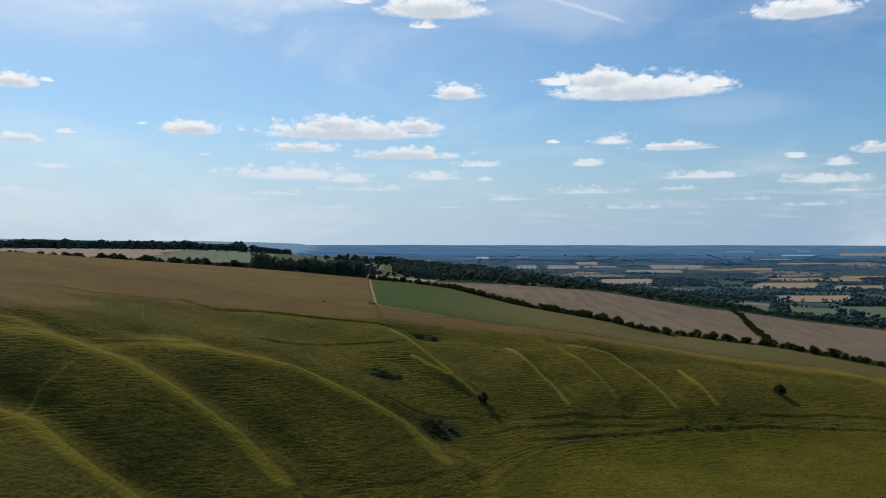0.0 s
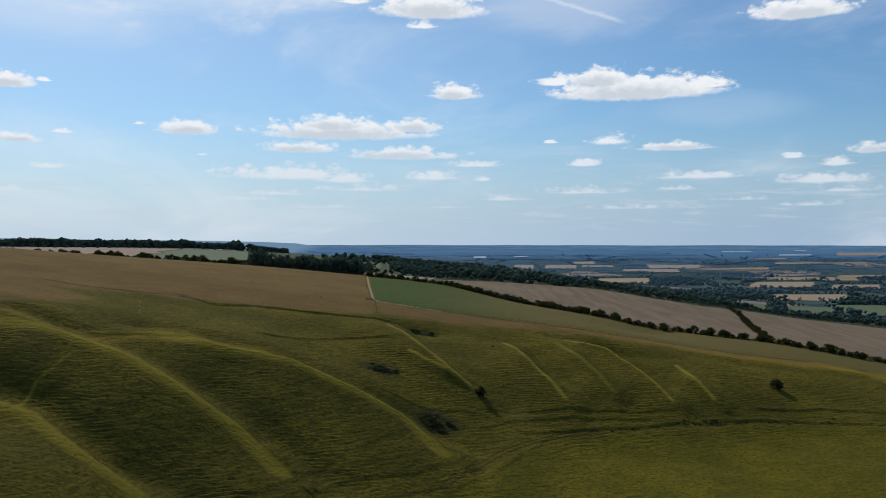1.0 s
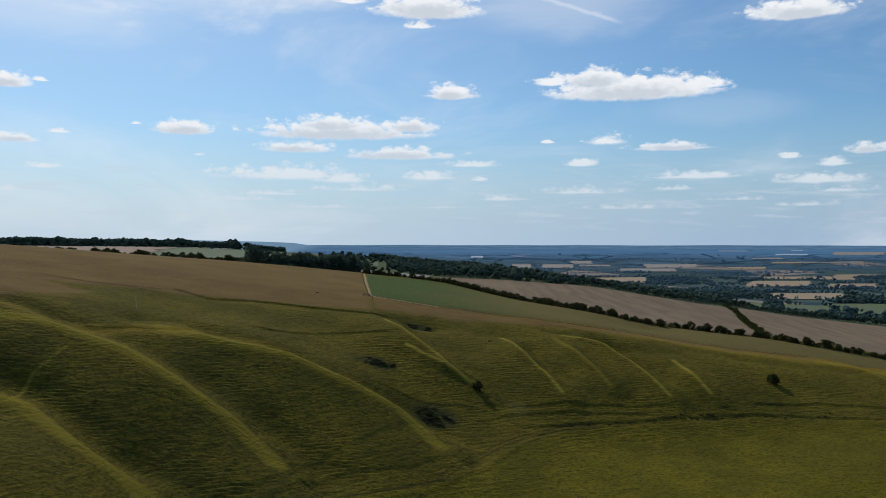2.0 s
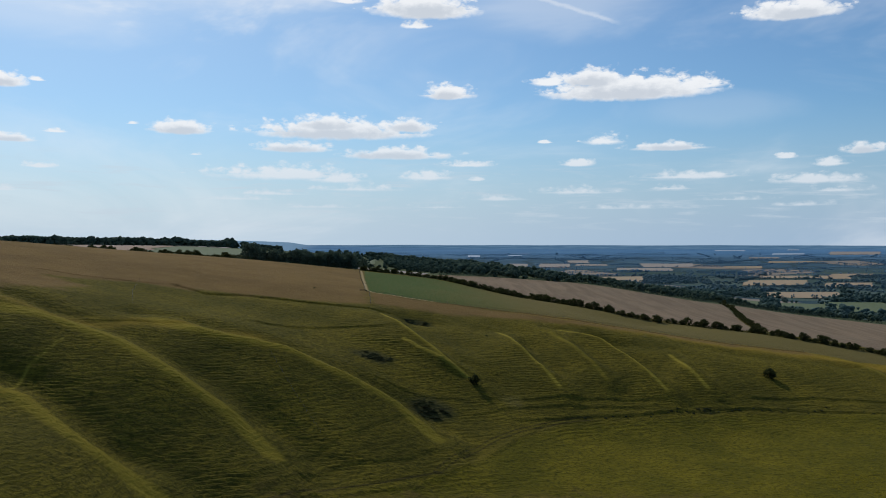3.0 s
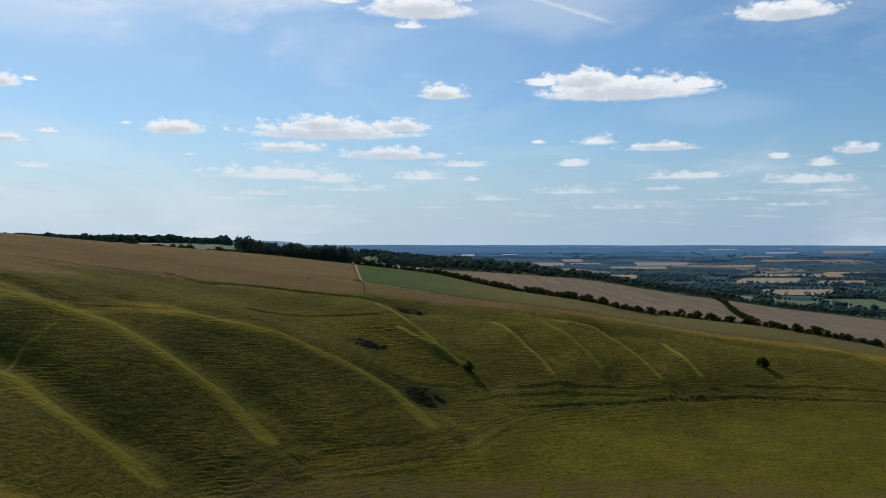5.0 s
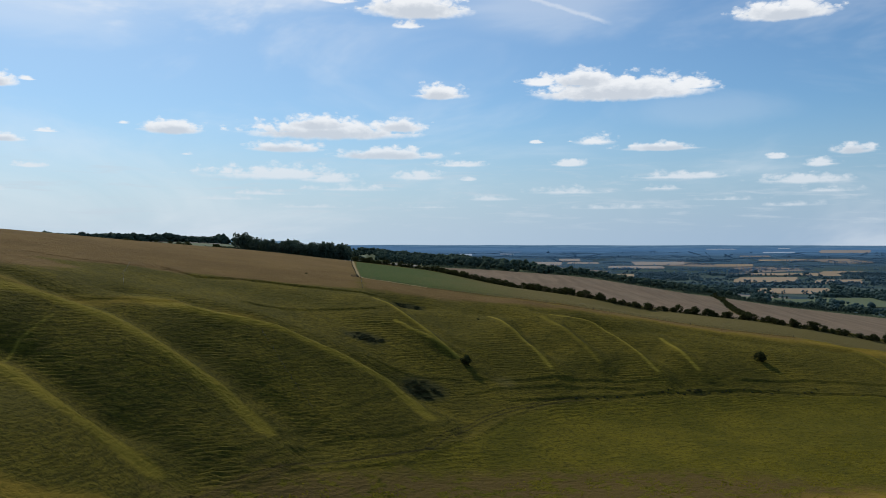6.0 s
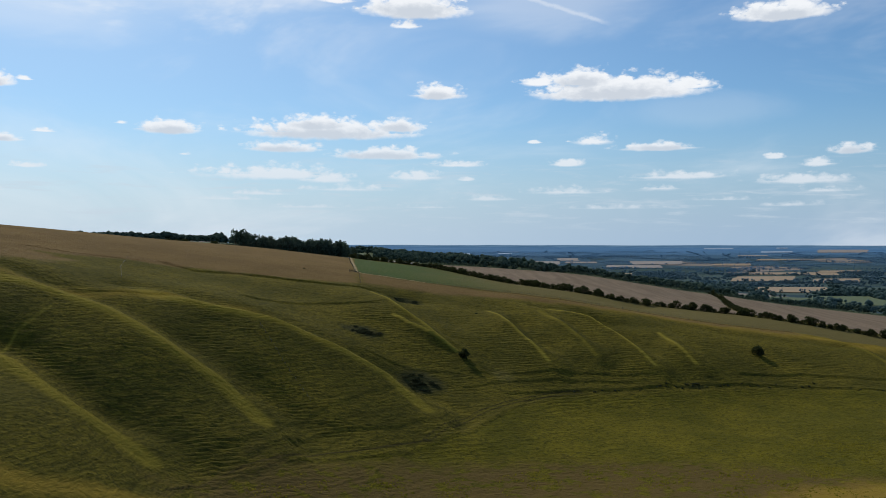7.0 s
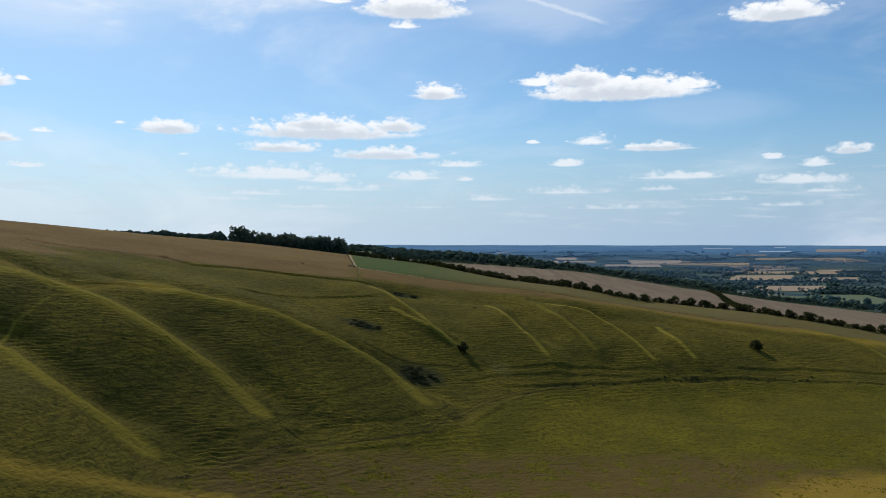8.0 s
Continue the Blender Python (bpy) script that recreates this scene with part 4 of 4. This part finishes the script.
# ---- fields of the vale ----


def field(name, ring, mat, label, lift=1.2, gap=25):
    """A field laid over the ground."""
    (x0, y0), (x1, y1), (x2, y2), (x3, y3) = ring
    k = max(2, int(max(math.hypot(x1 - x0, y1 - y0), math.hypot(x3 - x0, y3 - y0)) / gap))
    u, v = np.meshgrid(np.linspace(0, 1, k), np.linspace(0, 1, k))
    x = (1 - u) * (1 - v) * x0 + u * (1 - v) * x1 + u * v * x2 + (1 - u) * v * x3
    y = (1 - u) * (1 - v) * y0 + u * (1 - v) * y1 + u * v * y2 + (1 - u) * v * y3
    wob = 0.06 * math.hypot(x1 - x0, y1 - y0)
    x, y = x + wob * lattice(x * 0.01, y * 0.01, 0 * x, 7), y + wob * lattice(x * 0.01, y * 0.01, 0 * x, 8)
    p = np.c_[x.ravel(), y.ravel(), land(x, y).ravel() + lift]
    idx = np.arange(k * k).reshape(k, k)
    top = [tuple(int(a) for a in f) for f in np.stack([idx[:-1, :-1], idx[:-1, 1:], idx[1:, 1:], idx[1:, :-1]], -1).reshape(-1, 4)]
    mesh = bpy.data.meshes.new(name)
    mesh.from_pydata([tuple(a) for a in p], [], top)
    mesh.materials.append(mat)
    return tagged(new(name, mesh), label, "field", kind="structure")


# middle of the near edge, width, depth
GOLD = ((704, 1660, 165, 215), (993, 2070, 125, 210), (847, 2140, 170, 290), (1040, 2555, 165, 170), (1166, 2520, 85, 200), (1304, 2700, 145, 190),
        (1186, 3325, 150, 150), (481, 2290, 150, 380), (1553, 3745, 215, 120))
PALE = ((912, 3405, 210, 280), (804, 3120, 110, 230), (2162, 4445, 260, 290), (326, 3380, 85, 280), (472, 3375, 125, 290), (615, 3715, 95, 220),
        (727, 3190, 110, 160), (636, 3505, 125, 130), (1567, 4110, 150, 90))
SHEET = ((1824, 4450, 165, 110), (1632, 4800, 170, 70), (2018, 4860, 65, 70), (190, 4190, 60, 160), (400, 4300, 70, 60))
for kind, mat, label in ((GOLD, MAT_GOLD, "golden stubble field in the vale"), (PALE, MAT_PALE, "pale harvested field in the vale"), (SHEET, MAT_ROOF, "pale sheeted crop far off in the vale")):
    for x, y, w, d in kind:
        lean = x / y * d
        field("field", ((x - w / 2, y), (x + w / 2, y + rng.normal() * 8), (x + w / 2 + lean, y + d), (x - w / 2 + lean, y + d + rng.normal() * 8)), mat, label)
PASTURES = (((330, 1010), (370, 990), (560, 1480), (470, 1500)), ((480, 1180), (545, 1180), (670, 1480), (580, 1480)), ((610, 1300), (730, 1300), (800, 1540), (690, 1540)))
for ring in PASTURES:
    field("field", ring, MAT_PASTURE, "green pasture at the foot of the scarp")
# fields on the downs behind the brow
field("field", ((-560, 880), (-345, 920), (-462, 1560), (-990, 1560)), MAT_TAN, "tan stubble field on the downs", 0.5)
field("field", ((-340, 920), (-165, 920), (-300, 1560), (-455, 1560)), MAT_PASTURE, "green field on the downs", 0.5)
field("field", ((-980, 1600), (-370, 1590), (-390, 1660), (-1000, 1660)), MAT_PALE, "pale strip of field before the tree belt", 0.5)
field("field", ((-170, 1050), (-70, 1030), (-85, 1290), (-180, 1330)), MAT_PASTURE, "green field on the downs", 0.5)
field("field", ((-100, 800), (-12, 800), (-5, 850), (-95, 880)), MAT_PALE, "pale strip of stubble behind the hedge", 0.3, 8)

# hedgerows, copses and trees of the vale
foot, near, far = [], [], []
for x, y, w, d in GOLD + PALE:
    lean = x / y * d
    for a, b, c, e in ((x - w / 2, y - 6, x + w / 2, y - 6), (x - w / 2 + lean, y + d + 8, x + w / 2 + lean, y + d + 8)):
        (near if y < 2700 else far).extend(p for p in hedge_row(a, b, c, e, 7) if rng.uniform() < 0.45)
for i in range(330):
    d = 1000 + 3950 * rng.uniform(0, 1) ** 0.9
    cx = d * math.tan(rng.uniform(-0.16, 0.54))
    length = rng.uniform(80, 420)
    turn = rng.normal() * 0.16 if rng.uniform() < 0.7 else 1.3 + rng.normal() * 0.3
    a, b = length / 2 * math.cos(turn), length / 2 * math.sin(turn)
    (foot if d < 1850 else near if d < 2700 else far).extend(hedge_row(cx - a, d - b, cx + a, d + b, 6.5))
for i in range(75):
    d = 1000 + 3500 * rng.uniform(0, 1) ** 1.2
    cx = d * math.tan(rng.uniform(-0.16, 0.54))
    (foot if d < 1850 else near if d < 2700 else far).extend(copse(cx, d, rng.uniform(60, 180), rng.uniform(20, 60), 60))


def off_fields(p):
    """Leave out what stands in a field, on the downs or past the edge of the ground."""
    p = np.array(p)
    keep = (land(p[:, 0], p[:, 1]) < -20 + np.clip((p[:, 1] - 2900) * 0.028, 0, 60)) & (p[:, 1] < 4550)
    for x, y, w, d in GOLD + PALE + SHEET:
        along_y = p[:, 1] - y
        keep &= ~((along_y > 3) & (along_y < d) & (np.abs(p[:, 0] - x - x / y * along_y) < w / 2 + 3))
    for ring in PASTURES:
        keep &= inside(p[:, 0], p[:, 1], ring) < 0
    return p[keep]


foot, near, far = off_fields(foot), off_fields(near), off_fields(far)
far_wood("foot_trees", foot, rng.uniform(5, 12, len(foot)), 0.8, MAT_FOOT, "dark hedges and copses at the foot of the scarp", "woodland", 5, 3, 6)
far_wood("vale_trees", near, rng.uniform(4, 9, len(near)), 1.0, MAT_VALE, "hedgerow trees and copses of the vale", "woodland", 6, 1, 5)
far_wood("distant_trees", far, rng.uniform(2.5, 7.0, len(far)), 2.0, MAT_FAR, "distant woods and hedges of the vale, haze blue painted in", "woodland", 7, 0, 3)

# ---- bushes and scrub on the slopes ----
hawthorns = Grove([make_tree("hawthorn_bush", 60 + i, 3.4, 4.4, 0.1, 0.34, MAT_LEAF, "lone dark hawthorn bush on the grass slope", "bush", "bushes on the slope", 30, 26) for i in range(2)])
hawthorns.plant(16, 345.5, 0.95, rng)
hawthorns.plant(155.5, 400.5, 1.15, rng)
shrubs = Grove([make_tree("scrub_bush", 70 + i, 1.15, 2.8, 0.0, 0.15, MAT_SCRUB, "low dark thorn scrub in the grass", "bush", "scrub patches", 22, 34) for i in range(4)])
for cx, cy, rx, ry, k in ((-25, 348.5, 8.0, 4.0, 26), (-1, 323, 7.0, 5.0, 36), (-8, 412.5, 7, 3.0, 18), (115, 363, 5, 1.5, 6)):
    for i in range(k):
        a, r = rng.uniform(0, 6.283), math.sqrt(rng.uniform(0, 1))
        shrubs.plant(cx + rx * r * math.cos(a), cy + ry * r * math.sin(a), rng.uniform(0.5, 0.85), rng, 0.5)
for x, y in ((172, 379), (-62, 451), (-40, 508), (-36.5, 466), (24, 398), (100, 356)):
    shrubs.plant(x, y, rng.uniform(0.3, 0.6), rng)
for x, y in along(((56, 337.5), (75, 345.5), (107, 359.5), (135, 368.5), (163, 374.5), (203, 374.5), (235, 377)), 3.4, rng, 0.7):
    if rng.uniform() < 0.7:
        shrubs.plant(x, y, rng.uniform(0.25, 0.5), rng)

# ---- fences ----


def box_mesh(name, sx, sy, sz):
    bm = bmesh.new()
    bmesh.ops.create_cube(bm, size=1.0, matrix=Matrix.Translation((0, 0, sz / 2)) @ Matrix.Diagonal((sx, sy, sz, 1)))
    bmesh.ops.bevel(bm, geom=bm.edges[:], offset=0.012, segments=1, affect="EDGES")
    mesh = bpy.data.meshes.new(name)
    bm.to_mesh(mesh)
    bm.free()
    return mesh


def make_fence(line, gap, label):
    """Posts with two strands of wire, following the ground."""
    root = new("fence")
    post = box_mesh("post", 0.09, 0.09, 1.3)
    tops = []
    for a, b in zip(line[:-1], line[1:]):
        k = max(1, int(math.hypot(b[0] - a[0], b[1] - a[1]) / gap))
        tops += [(a[0] + (b[0] - a[0]) * i / k, a[1] + (b[1] - a[1]) * i / k) for i in range(k)]
    tops.append(line[-1][:2])
    t = np.array(tops, float)
    zs = land(t[:, 0], t[:, 1]) - 0.2
    for (x, y), z in zip(tops, zs):
        ob = part("post", post, MAT_POST, root)
        ob.matrix_basis = pose(x, y, float(z), rng.normal() * 2, rng.normal() * 2, rng.uniform(0, 90))
    for up in (0.7, 1.15):
        bm = bmesh.new()
        for i in range(len(tops) - 1):
            limb(bm, (*tops[i], zs[i] + up), (*tops[i + 1], zs[i + 1] + up), 0.012, 0.012, 4)
        part("wire", bm, MAT_WIRE, root)
    return tagged(root, label, "fence", "stock fences")


make_fence(FENCE, 4.0, "post and wire fence beside the green crop")
make_fence(((-34.6, 463), (-33, 445), (-31, 424)), 3.0, "post and wire fence running down to the brow")
make_fence(((-37, 466), (-46.5, 551), (-60.5, 700)), 4.5, "post and wire fence beside the chalk path")
make_fence(((-132, 390), (-123, 355), (-113, 327)), 11.0, "old post and wire fence across the hillside")
make_fence(((-57, 304), (-47, 290), (-36, 276)), 4.0, "old post and wire fence down the spur")


def make_gate():
    root = new("field_gate")
    for x in (-1.6, 1.6):
        part("gate_post", box_mesh("gate_post", 0.2, 0.2, 1.6), MAT_POST, root).matrix_basis = pose(x, 0, -0.2)
    for i in range(5):
        part("bar", box_mesh("bar", 3.1, 0.05, 0.1), MAT_POST, root).matrix_basis = pose(0, 0, 0.2 + 0.24 * i)
    root.matrix_basis = pose(-38.0, 463.5, float(land(np.array([-38.0]), np.array([463.5]))[0]), 0, 0, 8)
    return tagged(root, "weathered wooden field gate at the fence corner", "gate")


make_gate()

# ---- grass tussocks ----


def tussocks():
    """Tufts of coarse grass on the worn floor of the coombe."""
    g = np.random.default_rng(9)
    k = 60000
    x, y = g.uniform(-60, 200, k), g.uniform(190, 320, k)
    thick = lattice(x * 0.12, y * 0.12, 0 * x, 11) + 0.7 * lattice(x * 0.4, y * 0.4, 0 * x, 12)
    keep = (thick > g.uniform(-0.1, 1.3, k)) & (line_distance(x, y, EDGES[0] + EDGES[1]) > 4) & (y < 250 + 0.35 * x)
    x, y = x[keep], y[keep]
    z = land(x, y)
    k = len(x)
    h, w, turn = g.uniform(0.15, 0.40, k), g.uniform(0.25, 0.55, k), g.uniform(0, 6.283, k)
    base = z - 0.15
    v = np.zeros((k, 5, 3))
    for i in range(4):
        a = turn + i * 1.5708
        v[:, i] = np.c_[x + w * np.cos(a) * g.uniform(0.7, 1.3, k), y + w * np.sin(a) * g.uniform(0.7, 1.3, k), base]
    v[:, 4] = np.c_[x + g.normal(size=k) * 0.12, y + g.normal(size=k) * 0.12, base + 0.15 + h]
    first = (np.arange(k) * 5)[:, None, None]
    tri = (first + np.array([(0, 1, 4), (1, 2, 4), (2, 3, 4), (3, 0, 4)])[None]).reshape(-1)
    mesh = bpy.data.meshes.new("grass_tussocks")
    mesh.vertices.add(k * 5)
    mesh.vertices.foreach_set("co", v.astype(np.float32).ravel())
    mesh.loops.add(len(tri))
    mesh.loops.foreach_set("vertex_index", tri)
    mesh.polygons.add(len(tri) // 3)
    mesh.polygons.foreach_set("loop_start", np.arange(0, len(tri), 3))
    mesh.update(calc_edges=True)
    mesh.materials.append(MAT_TUSSOCK)
    tagged(new("grass_tussocks", mesh), "coarse olive grass tussocks on the coombe floor", "grass", kind="stuff")


tussocks()
